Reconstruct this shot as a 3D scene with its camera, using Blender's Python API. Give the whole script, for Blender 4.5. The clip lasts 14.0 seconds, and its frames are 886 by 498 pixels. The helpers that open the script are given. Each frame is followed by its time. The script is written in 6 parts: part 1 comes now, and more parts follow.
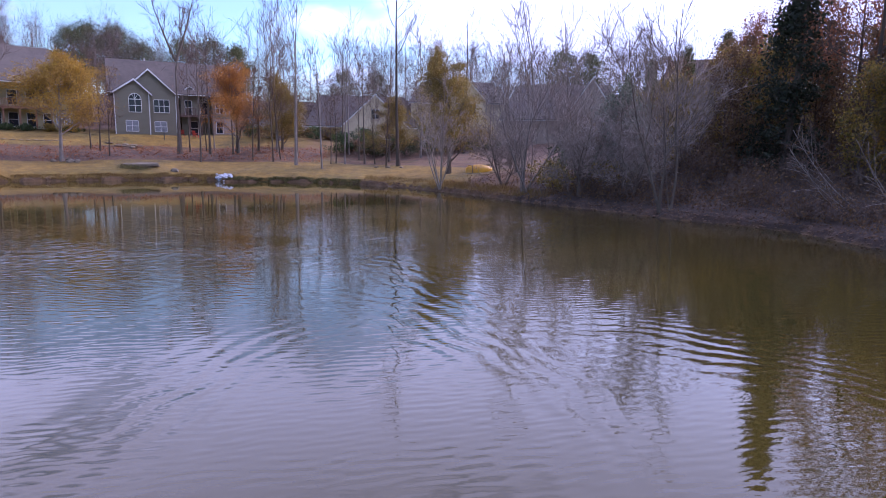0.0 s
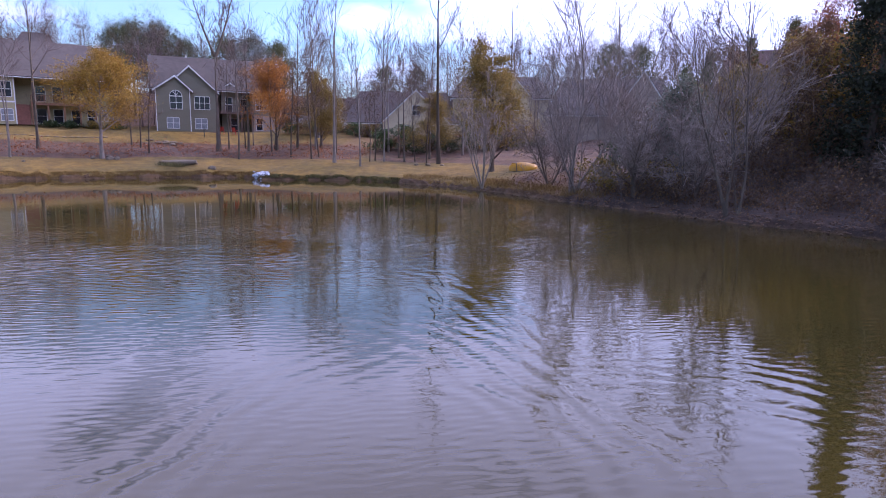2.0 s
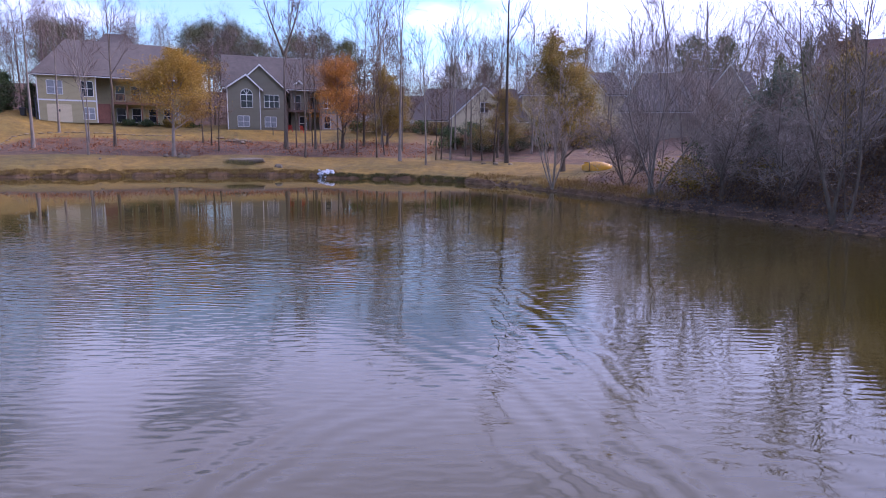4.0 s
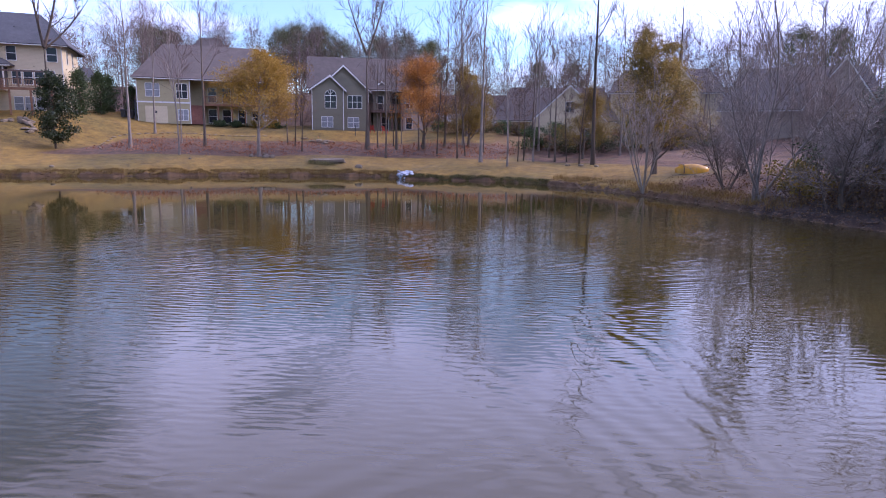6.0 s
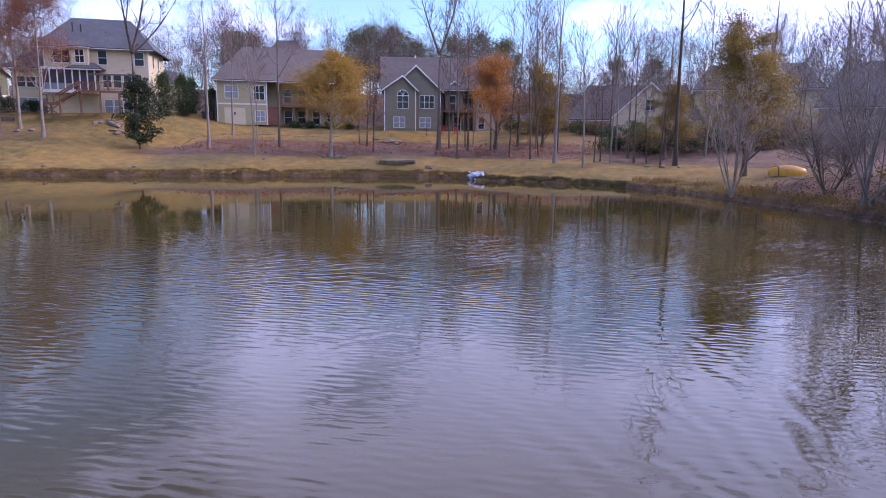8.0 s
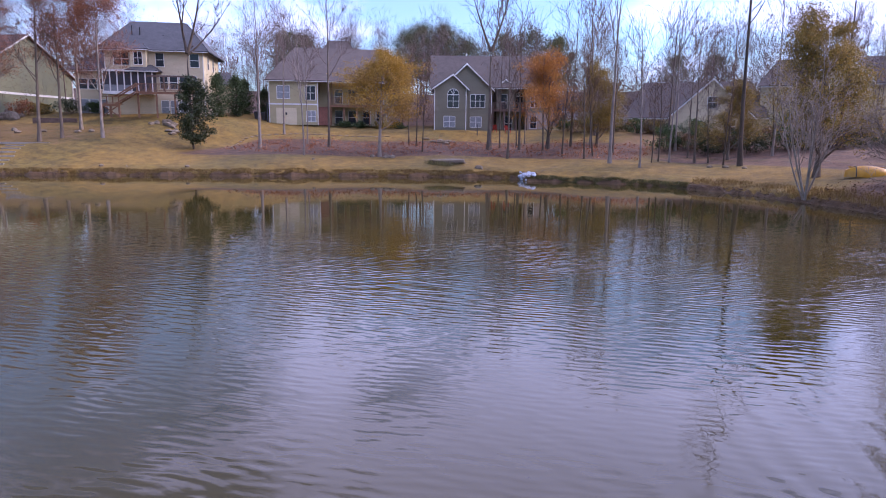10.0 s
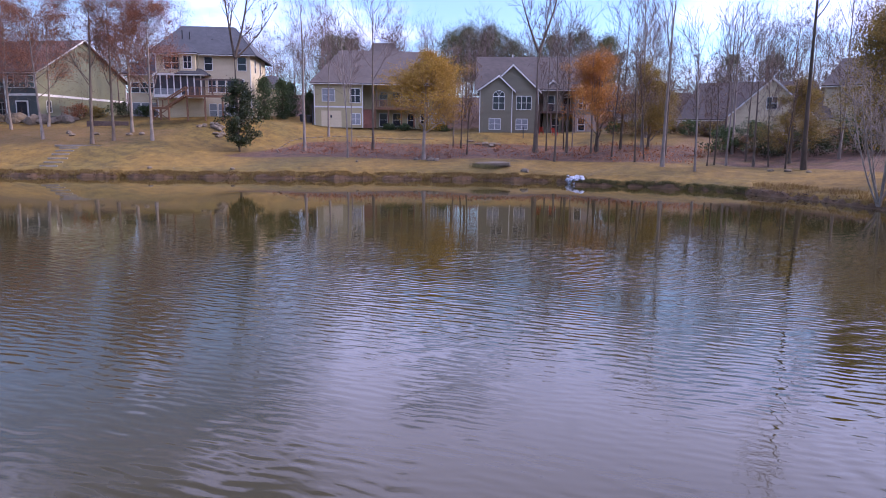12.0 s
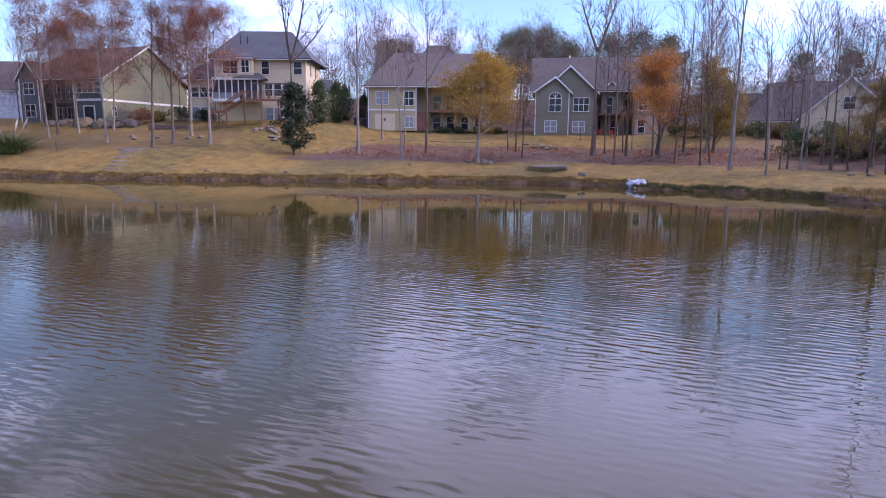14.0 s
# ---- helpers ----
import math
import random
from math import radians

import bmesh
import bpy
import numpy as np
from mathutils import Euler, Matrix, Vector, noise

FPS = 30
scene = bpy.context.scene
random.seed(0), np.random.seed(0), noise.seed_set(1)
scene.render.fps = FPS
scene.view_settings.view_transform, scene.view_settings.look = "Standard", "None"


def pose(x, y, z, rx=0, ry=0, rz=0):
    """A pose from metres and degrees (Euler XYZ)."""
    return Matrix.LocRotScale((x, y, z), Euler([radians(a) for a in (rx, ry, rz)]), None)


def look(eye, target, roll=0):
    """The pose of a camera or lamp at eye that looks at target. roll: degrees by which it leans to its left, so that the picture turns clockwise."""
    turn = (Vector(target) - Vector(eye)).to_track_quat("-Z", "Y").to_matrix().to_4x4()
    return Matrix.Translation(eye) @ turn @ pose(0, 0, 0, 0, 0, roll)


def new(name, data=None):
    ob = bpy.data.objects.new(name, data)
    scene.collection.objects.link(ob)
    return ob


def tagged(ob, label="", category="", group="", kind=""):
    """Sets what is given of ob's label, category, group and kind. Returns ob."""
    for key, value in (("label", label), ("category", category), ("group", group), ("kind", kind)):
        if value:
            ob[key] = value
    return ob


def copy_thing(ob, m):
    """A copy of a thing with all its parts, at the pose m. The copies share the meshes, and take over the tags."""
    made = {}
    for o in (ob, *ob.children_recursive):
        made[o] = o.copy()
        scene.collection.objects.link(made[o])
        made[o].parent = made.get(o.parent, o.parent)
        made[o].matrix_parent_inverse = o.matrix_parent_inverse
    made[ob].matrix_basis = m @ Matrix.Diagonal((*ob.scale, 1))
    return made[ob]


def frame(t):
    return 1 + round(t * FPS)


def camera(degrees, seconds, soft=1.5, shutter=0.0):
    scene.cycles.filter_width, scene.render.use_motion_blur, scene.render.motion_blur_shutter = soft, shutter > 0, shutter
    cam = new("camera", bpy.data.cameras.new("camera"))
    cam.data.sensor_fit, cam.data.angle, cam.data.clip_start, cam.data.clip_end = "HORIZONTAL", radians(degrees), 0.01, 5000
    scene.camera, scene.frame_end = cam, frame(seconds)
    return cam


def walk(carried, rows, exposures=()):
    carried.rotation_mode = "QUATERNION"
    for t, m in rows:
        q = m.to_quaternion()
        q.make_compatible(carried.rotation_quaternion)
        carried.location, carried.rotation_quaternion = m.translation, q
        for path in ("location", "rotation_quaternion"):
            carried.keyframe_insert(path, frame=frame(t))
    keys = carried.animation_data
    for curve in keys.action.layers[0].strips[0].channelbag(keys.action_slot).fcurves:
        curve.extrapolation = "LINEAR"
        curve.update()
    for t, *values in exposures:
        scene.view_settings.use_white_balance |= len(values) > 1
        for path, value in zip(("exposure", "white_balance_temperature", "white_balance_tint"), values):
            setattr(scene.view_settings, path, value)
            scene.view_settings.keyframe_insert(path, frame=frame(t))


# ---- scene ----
cam = camera(69.64, 14.0, soft=1.0)
PATH = [
    (0.0, pose(0.0, 0.0, 4.15, 80.822, -0.879, 0.142)),
    (0.5, pose(-0.032, 0.755, 4.145, 80.755, -0.877, 0.746)),
    (1.0, pose(-0.067, 1.481, 4.14, 80.657, -0.856, 1.616)),
    (1.5, pose(-0.103, 2.178, 4.136, 80.565, -0.852, 2.647)),
    (2.0, pose(-0.142, 2.846, 4.132, 80.508, -0.841, 3.809)),
    (2.5, pose(-0.185, 3.488, 4.128, 80.447, -0.836, 5.075)),
    (3.0, pose(-0.231, 4.104, 4.124, 80.376, -0.842, 6.504)),
    (5.5, pose(-0.537, 6.819, 4.103, 80.207, -0.826, 15.409)),
    (6.0, pose(-0.617, 7.295, 4.097, 80.218, -0.864, 17.198)),
    (6.5, pose(-0.704, 7.752, 4.091, 80.234, -0.908, 18.794)),
    (7.0, pose(-0.799, 8.189, 4.084, 80.219, -0.842, 20.396)),
    (7.5, pose(-0.903, 8.607, 4.076, 80.198, -0.783, 21.967)),
    (8.0, pose(-1.015, 9.009, 4.067, 80.166, -0.723, 23.713)),
    (10.5, pose(-1.729, 10.782, 4.002, 80.14, -0.533, 29.118)),
    (11.0, pose(-1.906, 11.096, 3.985, 80.195, -0.502, 30.072)),
    (11.5, pose(-2.096, 11.399, 3.965, 80.28, -0.547, 31.097)),
    (12.0, pose(-2.298, 11.691, 3.944, 80.35, -0.548, 32.188)),
    (12.5, pose(-2.514, 11.974, 3.921, 80.415, -0.502, 33.317)),
    (13.0, pose(-2.744, 12.247, 3.895, 80.486, -0.482, 34.438)),
    (13.5, pose(-2.989, 12.513, 3.868, 80.56, -0.464, 35.595)),
    (14.0, pose(-3.248, 12.771, 3.837, 80.635, -0.459, 36.836)),
]
# the slow flight over the pond
walk(cam, PATH, [(0.0, -0.38, 5690, 28.3), (14.0, -0.38, 5690, 28.3)])

# ---- light ----
SUN_AZ, SUN_EL = 51.0, 31.0          # degrees clockwise from +y, and above the horizon
world = bpy.data.worlds.new("sky")
scene.world = world
world.use_nodes = True
wt = world.node_tree
wt.nodes.clear()
w_out = wt.nodes.new("ShaderNodeOutputWorld")
w_bg = wt.nodes.new("ShaderNodeBackground")
w_sky = wt.nodes.new("ShaderNodeTexSky")
w_sky.sky_type = 'NISHITA'
w_sky.sun_disc = False
w_sky.sun_elevation = radians(SUN_EL)
w_sky.sun_rotation = radians(SUN_AZ)
w_sky.air_density, w_sky.dust_density, w_sky.ozone_density = 1.0, 0.1, 3.0
w_co = wt.nodes.new("ShaderNodeTexCoord")
w_map = wt.nodes.new("ShaderNodeMapping")
w_map.inputs["Scale"].default_value = (1.6, 1.6, 5.0)
w_map.inputs["Location"].default_value = (3.1, 0.4, 0.2)
w_noise = wt.nodes.new("ShaderNodeTexNoise")
w_noise.inputs["Scale"].default_value = 1.35
w_noise.inputs["Detail"].default_value = 7.0
w_noise.inputs["Roughness"].default_value = 0.52
# thin cloud gathers towards the sun
w_dot = wt.nodes.new("ShaderNodeVectorMath")
w_dot.operation = 'DOT_PRODUCT'
w_dot.inputs[1].default_value = (math.sin(radians(SUN_AZ)) * math.cos(radians(SUN_EL)), math.cos(radians(SUN_AZ)) * math.cos(radians(SUN_EL)), math.sin(radians(SUN_EL)))
w_near = wt.nodes.new("ShaderNodeMapRange")
w_near.inputs["From Min"].default_value, w_near.inputs["From Max"].default_value = 0.0, 0.72
w_near.inputs["To Min"].default_value, w_near.inputs["To Max"].default_value = -0.09, 0.19
w_add = wt.nodes.new("ShaderNodeMath")
# a bank of cloud stands over the west end of the pond
w_west = wt.nodes.new("ShaderNodeVectorMath")
w_west.operation = 'DOT_PRODUCT'
w_west.inputs[1].default_value = (math.sin(radians(-49)) * math.cos(radians(13)), math.cos(radians(-49)) * math.cos(radians(13)), math.sin(radians(13)))
w_bank = wt.nodes.new("ShaderNodeMapRange")
w_bank.inputs["From Min"].default_value, w_bank.inputs["From Max"].default_value = 0.93, 0.985
w_bank.inputs["To Min"].default_value, w_bank.inputs["To Max"].default_value = 0.0, 0.15
w_both = wt.nodes.new("ShaderNodeMath")
# and a clear stretch opens over the far shore
w_north = wt.nodes.new("ShaderNodeVectorMath")
w_north.operation = 'DOT_PRODUCT'
w_north.inputs[1].default_value = (math.sin(radians(-17)) * math.cos(radians(11)), math.cos(radians(-17)) * math.cos(radians(11)), math.sin(radians(11)))
w_clear = wt.nodes.new("ShaderNodeMapRange")
w_clear.inputs["From Min"].default_value, w_clear.inputs["From Max"].default_value = 0.92, 0.985
w_clear.inputs["To Min"].default_value, w_clear.inputs["To Max"].default_value = 0.0, -0.13
w_three = wt.nodes.new("ShaderNodeMath")
# less cloud low over the horizon than overhead
w_sep = wt.nodes.new("ShaderNodeSeparateXYZ")
w_high = wt.nodes.new("ShaderNodeMapRange")
w_high.inputs["From Min"].default_value, w_high.inputs["From Max"].default_value = 0.10, 0.40
w_high.inputs["To Min"].default_value, w_high.inputs["To Max"].default_value = -0.045, 0.022
w_sum = wt.nodes.new("ShaderNodeMath")
w_ramp = wt.nodes.new("ShaderNodeMapRange")
w_ramp.interpolation_type = 'SMOOTHSTEP'
w_ramp.inputs["From Min"].default_value, w_ramp.inputs["From Max"].default_value = 0.47, 0.62
w_ramp.inputs["To Min"].default_value, w_ramp.inputs["To Max"].default_value = 0.03, 0.74
w_mix = wt.nodes.new("ShaderNodeMix")
w_mix.data_type = 'RGBA'
# cloud is thinner and brighter overhead than over the horizon
w_glow = wt.nodes.new("ShaderNodeMapRange")
w_glow.inputs["From Min"].default_value, w_glow.inputs["From Max"].default_value = 0.14, 0.36
w_glow.inputs["To Min"].default_value, w_glow.inputs["To Max"].default_value = 0.80, 1.22
w_cloud = wt.nodes.new("ShaderNodeVectorMath")
w_cloud.operation = 'SCALE'
w_cloud.inputs[0].default_value = (21.2, 21.8, 30.2)
w_deep = wt.nodes.new("ShaderNodeMix")
w_deep.data_type, w_deep.blend_type = 'RGBA', 'MULTIPLY'
w_deep.inputs[0].default_value = 1.0
w_deep.inputs[7].default_value = (1.95, 2.08, 2.05, 1)
w_bg.inputs["Strength"].default_value = 0.15
for a, b in ((w_co.outputs["Generated"], w_map.inputs["Vector"]), (w_map.outputs[0], w_noise.inputs["Vector"]), (w_co.outputs["Generated"], w_dot.inputs[0]),
             (w_dot.outputs["Value"], w_near.inputs["Value"]), (w_near.outputs[0], w_add.inputs[0]), (w_noise.outputs["Fac"], w_add.inputs[1]),
             (w_co.outputs["Generated"], w_sep.inputs[0]), (w_sep.outputs["Z"], w_high.inputs["Value"]), (w_sep.outputs["Z"], w_glow.inputs["Value"]), (w_glow.outputs[0], w_cloud.inputs["Scale"]), (w_cloud.outputs[0], w_mix.inputs[7]), (w_add.outputs[0], w_sum.inputs[0]), (w_high.outputs[0], w_sum.inputs[1]), (w_co.outputs["Generated"], w_west.inputs[0]), (w_west.outputs["Value"], w_bank.inputs["Value"]), (w_sum.outputs[0], w_both.inputs[0]), (w_bank.outputs[0], w_both.inputs[1]), (w_co.outputs["Generated"], w_north.inputs[0]), (w_north.outputs["Value"], w_clear.inputs["Value"]),
             (w_both.outputs[0], w_three.inputs[0]), (w_clear.outputs[0], w_three.inputs[1]), (w_three.outputs[0], w_ramp.inputs["Value"]), (w_ramp.outputs[0], w_mix.inputs[0]), (w_sky.outputs[0], w_deep.inputs[6]), (w_deep.outputs[2], w_mix.inputs[6]),
             (w_mix.outputs[2], w_bg.inputs["Color"]), (w_bg.outputs[0], w_out.inputs[0])):
    wt.links.new(a, b)
sun_data = bpy.data.lights.new("sun", 'SUN')
sun_data.energy, sun_data.angle, sun_data.color = 5.0, radians(3.0), (1.0, 0.84, 0.62)
sun = new("sun", sun_data)
sun.matrix_world = look((60 * math.sin(radians(SUN_AZ)), 60 * math.cos(radians(SUN_AZ)), 60), (60 * math.sin(radians(SUN_AZ)) - math.sin(radians(SUN_AZ)) * math.cos(radians(SUN_EL)), 60 * math.cos(radians(SUN_AZ)) - math.cos(radians(SUN_AZ)) * math.cos(radians(SUN_EL)), 60 - math.sin(radians(SUN_EL))))


# ---- materials ----
def nodes_of(name):
    m = bpy.data.materials.new(name)
    m.use_nodes = True
    t = m.node_tree
    return m, t, t.nodes["Principled BSDF"]


def noise_node(t, scale, detail=5.0, rough=0.55, space="Object", stretch=(1, 1, 1)):
    co = t.nodes.new("ShaderNodeTexCoord")
    mp = t.nodes.new("ShaderNodeMapping")
    mp.inputs["Scale"].default_value = stretch
    n = t.nodes.new("ShaderNodeTexNoise")
    n.inputs["Scale"].default_value, n.inputs["Detail"].default_value, n.inputs["Roughness"].default_value = scale, detail, rough
    t.links.new(co.outputs[space], mp.inputs["Vector"])
    t.links.new(mp.outputs[0], n.inputs["Vector"])
    return n


def ramp_node(t, value, stops):
    r = t.nodes.new("ShaderNodeValToRGB")
    e = r.color_ramp.elements
    while len(e) < len(stops):
        e.new(0.5)
    for k, (p, c) in zip(e, stops):
        k.position, k.color = p, (*c, 1)
    t.links.new(value, r.inputs["Fac"])
    return r


def mix_node(t, fac, a, b, mode='MIX'):
    m = t.nodes.new("ShaderNodeMix")
    m.data_type, m.blend_type = 'RGBA', mode
    for v, s in ((fac, m.inputs[0]), (a, m.inputs[6]), (b, m.inputs[7])):
        if isinstance(v, bpy.types.NodeSocket):
            t.links.new(v, s)
        elif isinstance(v, (int, float)):
            s.default_value = v
        else:
            s.default_value = (*v, 1)
    return m.outputs[2]


def math_node(t, op, a, b=0.0):
    m = t.nodes.new("ShaderNodeMath")
    m.operation = op
    for v, s in ((a, m.inputs[0]), (b, m.inputs[1])):
        if isinstance(v, bpy.types.NodeSocket):
            t.links.new(v, s)
        else:
            s.default_value = v
    return m.outputs[0]


def bump_node(t, b, height, strength, distance):
    n = t.nodes.new("ShaderNodeBump")
    n.inputs["Strength"].default_value, n.inputs["Distance"].default_value = strength, distance
    t.links.new(height, n.inputs["Height"])
    t.links.new(n.outputs[0], b.inputs["Normal"])
    return n


def plain(name, dark, light, scale=3.0, rough=0.7, metal=0.0, bump=0.0, stretch=(1, 1, 1), detail=6.0):
    """Two tones mixed by fine grain and broad stains, with relief."""
    m, t, b = nodes_of(name)
    n1 = noise_node(t, scale, detail, 0.6, stretch=stretch)
    n2 = noise_node(t, scale * 0.17, 3.0, 0.5)
    v = math_node(t, 'ADD', math_node(t, 'MULTIPLY', n1.outputs["Fac"], 0.65), math_node(t, 'MULTIPLY', n2.outputs["Fac"], 0.35))
    r = ramp_node(t, v, ((0.34, dark), (0.66, light)))
    t.links.new(r.outputs[0], b.inputs["Base Color"])
    b.inputs["Roughness"].default_value, b.inputs["Metallic"].default_value = rough, metal
    if bump:
        bump_node(t, b, n1.outputs["Fac"], bump, 0.05)
    return m


def siding(name, colour, course=0.16):
    """Lapped boards: each course tilts out to its lower edge."""
    m, t, b = nodes_of(name)
    co = t.nodes.new("ShaderNodeTexCoord")
    sep = t.nodes.new("ShaderNodeSeparateXYZ")
    t.links.new(co.outputs["Object"], sep.inputs[0])
    saw = math_node(t, 'FRACT', math_node(t, 'DIVIDE', sep.outputs["Z"], course))
    gap = math_node(t, 'LESS_THAN', saw, 0.1)
    n = noise_node(t, 0.9, 5.0, 0.6, stretch=(1, 1, 3))
    c = mix_node(t, n.outputs["Fac"], [v * 0.86 for v in colour], [min(1, v * 1.12) for v in colour])
    c = mix_node(t, math_node(t, 'MULTIPLY', gap, 0.45), c, [v * 0.45 for v in colour])
    t.links.new(c, b.inputs["Base Color"])
    b.inputs["Roughness"].default_value = 0.62
    bump_node(t, b, math_node(t, 'SUBTRACT', 1.0, saw), 0.6, 0.02)
    return m


def shingle(name, dark, light):
    m, t, b = nodes_of(name)
    co = t.nodes.new("ShaderNodeTexCoord")
    br = t.nodes.new("ShaderNodeTexBrick")
    br.inputs["Scale"].default_value = 1.0
    br.inputs["Brick Width"].default_value, br.inputs["Row Height"].default_value, br.inputs["Mortar Size"].default_value = 0.34, 0.2, 0.012
    br.inputs["Color1"].default_value, br.inputs["Color2"].default_value, br.inputs["Mortar"].default_value = (*dark, 1), (*light, 1), (*[v * 0.5 for v in dark], 1)
    t.links.new(co.outputs["Object"], br.inputs["Vector"])
    n = noise_node(t, 0.7, 6.0, 0.65)
    c = mix_node(t, 0.6, br.outputs["Color"], ramp_node(t, n.outputs["Fac"], ((0.3, dark), (0.7, light))).outputs[0])
    t.links.new(c, b.inputs["Base Color"])
    b.inputs["Roughness"].default_value = 0.85
    bump_node(t, b, br.outputs["Fac"], 0.4, 0.01)
    return m


def leaf_mat(name, stops, shine=0.5):
    """Leaves: every leaf takes its own tone; light comes through."""
    m, t, b = nodes_of(name)
    g = t.nodes.new("ShaderNodeNewGeometry")
    n = noise_node(t, 0.55, 3.0, 0.5)
    v = math_node(t, 'ADD', math_node(t, 'MULTIPLY', g.outputs["Random Per Island"], 0.6), math_node(t, 'MULTIPLY', n.outputs["Fac"], 0.4))
    r = ramp_node(t, v, stops)
    t.links.new(r.outputs[0], b.inputs["Base Color"])
    b.inputs["Roughness"].default_value = shine
    tr = t.nodes.new("ShaderNodeBsdfTranslucent")
    t.links.new(r.outputs[0], tr.inputs["Color"])
    mx = t.nodes.new("ShaderNodeMixShader")
    mx.inputs[0].default_value = 0.45
    out = t.nodes["Material Output"]
    t.links.new(b.outputs[0], mx.inputs[1])
    t.links.new(tr.outputs[0], mx.inputs[2])
    t.links.new(mx.outputs[0], out.inputs["Surface"])
    return m


M = {}
M["bark_grey"] = plain("bark_grey", (0.06, 0.043, 0.031), (0.17, 0.126, 0.092), 5.0, 0.9, bump=0.6, stretch=(1, 1, 0.25))
M["bark_pale"] = plain("bark_pale", (0.13, 0.10, 0.076), (0.32, 0.255, 0.20), 5.0, 0.9, bump=0.5, stretch=(1, 1, 0.3))
M["bark_dark"] = plain("bark_dark", (0.038, 0.026, 0.018), (0.105, 0.074, 0.052), 5.0, 0.9, bump=0.6, stretch=(1, 1, 0.25))
M["twig_pale"] = plain("twig_pale", (0.165, 0.122, 0.10), (0.35, 0.275, 0.225), 4.0, 0.9)
M["soil"] = plain("soil", (0.05, 0.028, 0.016), (0.17, 0.10, 0.06), 5.0, 0.95, bump=0.8)
M["bark_mid"] = plain("bark_mid", (0.13, 0.10, 0.082), (0.29, 0.235, 0.195), 5.0, 0.9, bump=0.5, stretch=(1, 1, 0.3))
# twig tone lightened to paint in distance haze; the slope's bare trees share it
M["twig_hazed"] = plain("twig_hazed", (0.10, 0.068, 0.056), (0.21, 0.15, 0.13), 1.0, 0.95)
M["twig"] = plain("twig", (0.062, 0.04, 0.03), (0.145, 0.098, 0.075), 4.0, 0.9)
M["leaf_yellow"] = leaf_mat("leaf_yellow", ((0.15, (0.20, 0.105, 0.014)), (0.45, (0.36, 0.20, 0.022)), (0.7, (0.46, 0.28, 0.036)), (0.9, (0.22, 0.19, 0.035))))
M["leaf_orange"] = leaf_mat("leaf_orange", ((0.15, (0.28, 0.095, 0.018)), (0.5, (0.50, 0.20, 0.03)), (0.85, (0.62, 0.32, 0.06))))
M["leaf_rust"] = leaf_mat("leaf_rust", ((0.15, (0.15, 0.05, 0.024)), (0.5, (0.30, 0.11, 0.045)), (0.85, (0.40, 0.175, 0.075))))
M["leaf_brown"] = leaf_mat("leaf_brown", ((0.15, (0.06, 0.034, 0.018)), (0.5, (0.14, 0.075, 0.033)), (0.85, (0.22, 0.135, 0.05))))
M["leaf_olive"] = leaf_mat("leaf_olive", ((0.15, (0.09, 0.08, 0.018)), (0.5, (0.23, 0.16, 0.03)), (0.85, (0.38, 0.22, 0.036))))
M["leaf_green"] = leaf_mat("leaf_green", ((0.15, (0.02, 0.035, 0.012)), (0.5, (0.045, 0.075, 0.022)), (0.85, (0.09, 0.125, 0.04))))
M["leaf_magnolia"] = leaf_mat("leaf_magnolia", ((0.15, (0.012, 0.022, 0.007)), (0.5, (0.028, 0.042, 0.013)), (0.85, (0.062, 0.072, 0.024))), 0.42)
M["needle"] = leaf_mat("needle", ((0.15, (0.035, 0.044, 0.015)), (0.5, (0.078, 0.092, 0.030)), (0.85, (0.15, 0.15, 0.048))), 0.6)
M["needle_dark"] = leaf_mat("needle_dark", ((0.15, (0.012, 0.017, 0.009)), (0.5, (0.028, 0.036, 0.018)), (0.85, (0.055, 0.06, 0.03))), 0.6)
M["needle_pale"] = leaf_mat("needle_pale", ((0.15, (0.09, 0.10, 0.07)), (0.5, (0.17, 0.18, 0.13)), (0.85, (0.27, 0.28, 0.21))), 0.6)
M["grass_blade"] = leaf_mat("grass_blade", ((0.15, (0.10, 0.055, 0.018)), (0.5, (0.23, 0.14, 0.042)), (0.85, (0.17, 0.13, 0.035))), 0.7)
M["moss_blade"] = leaf_mat("moss_blade", ((0.15, (0.05, 0.045, 0.018)), (0.5, (0.11, 0.10, 0.035)), (0.85, (0.2, 0.165, 0.06))), 0.7)
M["trim"] = plain("trim", (0.60, 0.58, 0.53), (0.78, 0.76, 0.71), 1.5, 0.5)
M["glass"] = plain("glass", (0.012, 0.014, 0.018), (0.03, 0.035, 0.045), 0.8, 0.06)
M["glass"].node_tree.nodes["Principled BSDF"].inputs["Specular IOR Level"].default_value = 0.3
M["blind"] = plain("blind", (0.13, 0.135, 0.14), (0.30, 0.31, 0.32), 2.0, 0.5, stretch=(1, 1, 8))
M["wood_deck"] = plain("wood_deck", (0.13, 0.058, 0.028), (0.255, 0.125, 0.062), 4.0, 0.75, bump=0.3, stretch=(0.3, 1, 1))
M["wood_dark"] = plain("wood_dark", (0.07, 0.04, 0.03), (0.16, 0.10, 0.075), 4.0, 0.75, bump=0.3)
M["dark_metal"] = plain("dark_metal", (0.02, 0.02, 0.022), (0.06, 0.06, 0.065), 3.0, 0.45, 0.3)
M["screen"] = plain("screen", (0.022, 0.020, 0.022), (0.05, 0.045, 0.048), 2.0, 0.7)
M["rock"] = plain("rock", (0.085, 0.064, 0.044), (0.24, 0.185, 0.13), 2.2, 0.9, bump=0.8)
M["slab"] = plain("slab", (0.07, 0.050, 0.034), (0.19, 0.145, 0.10), 2.6, 0.9, bump=0.8)
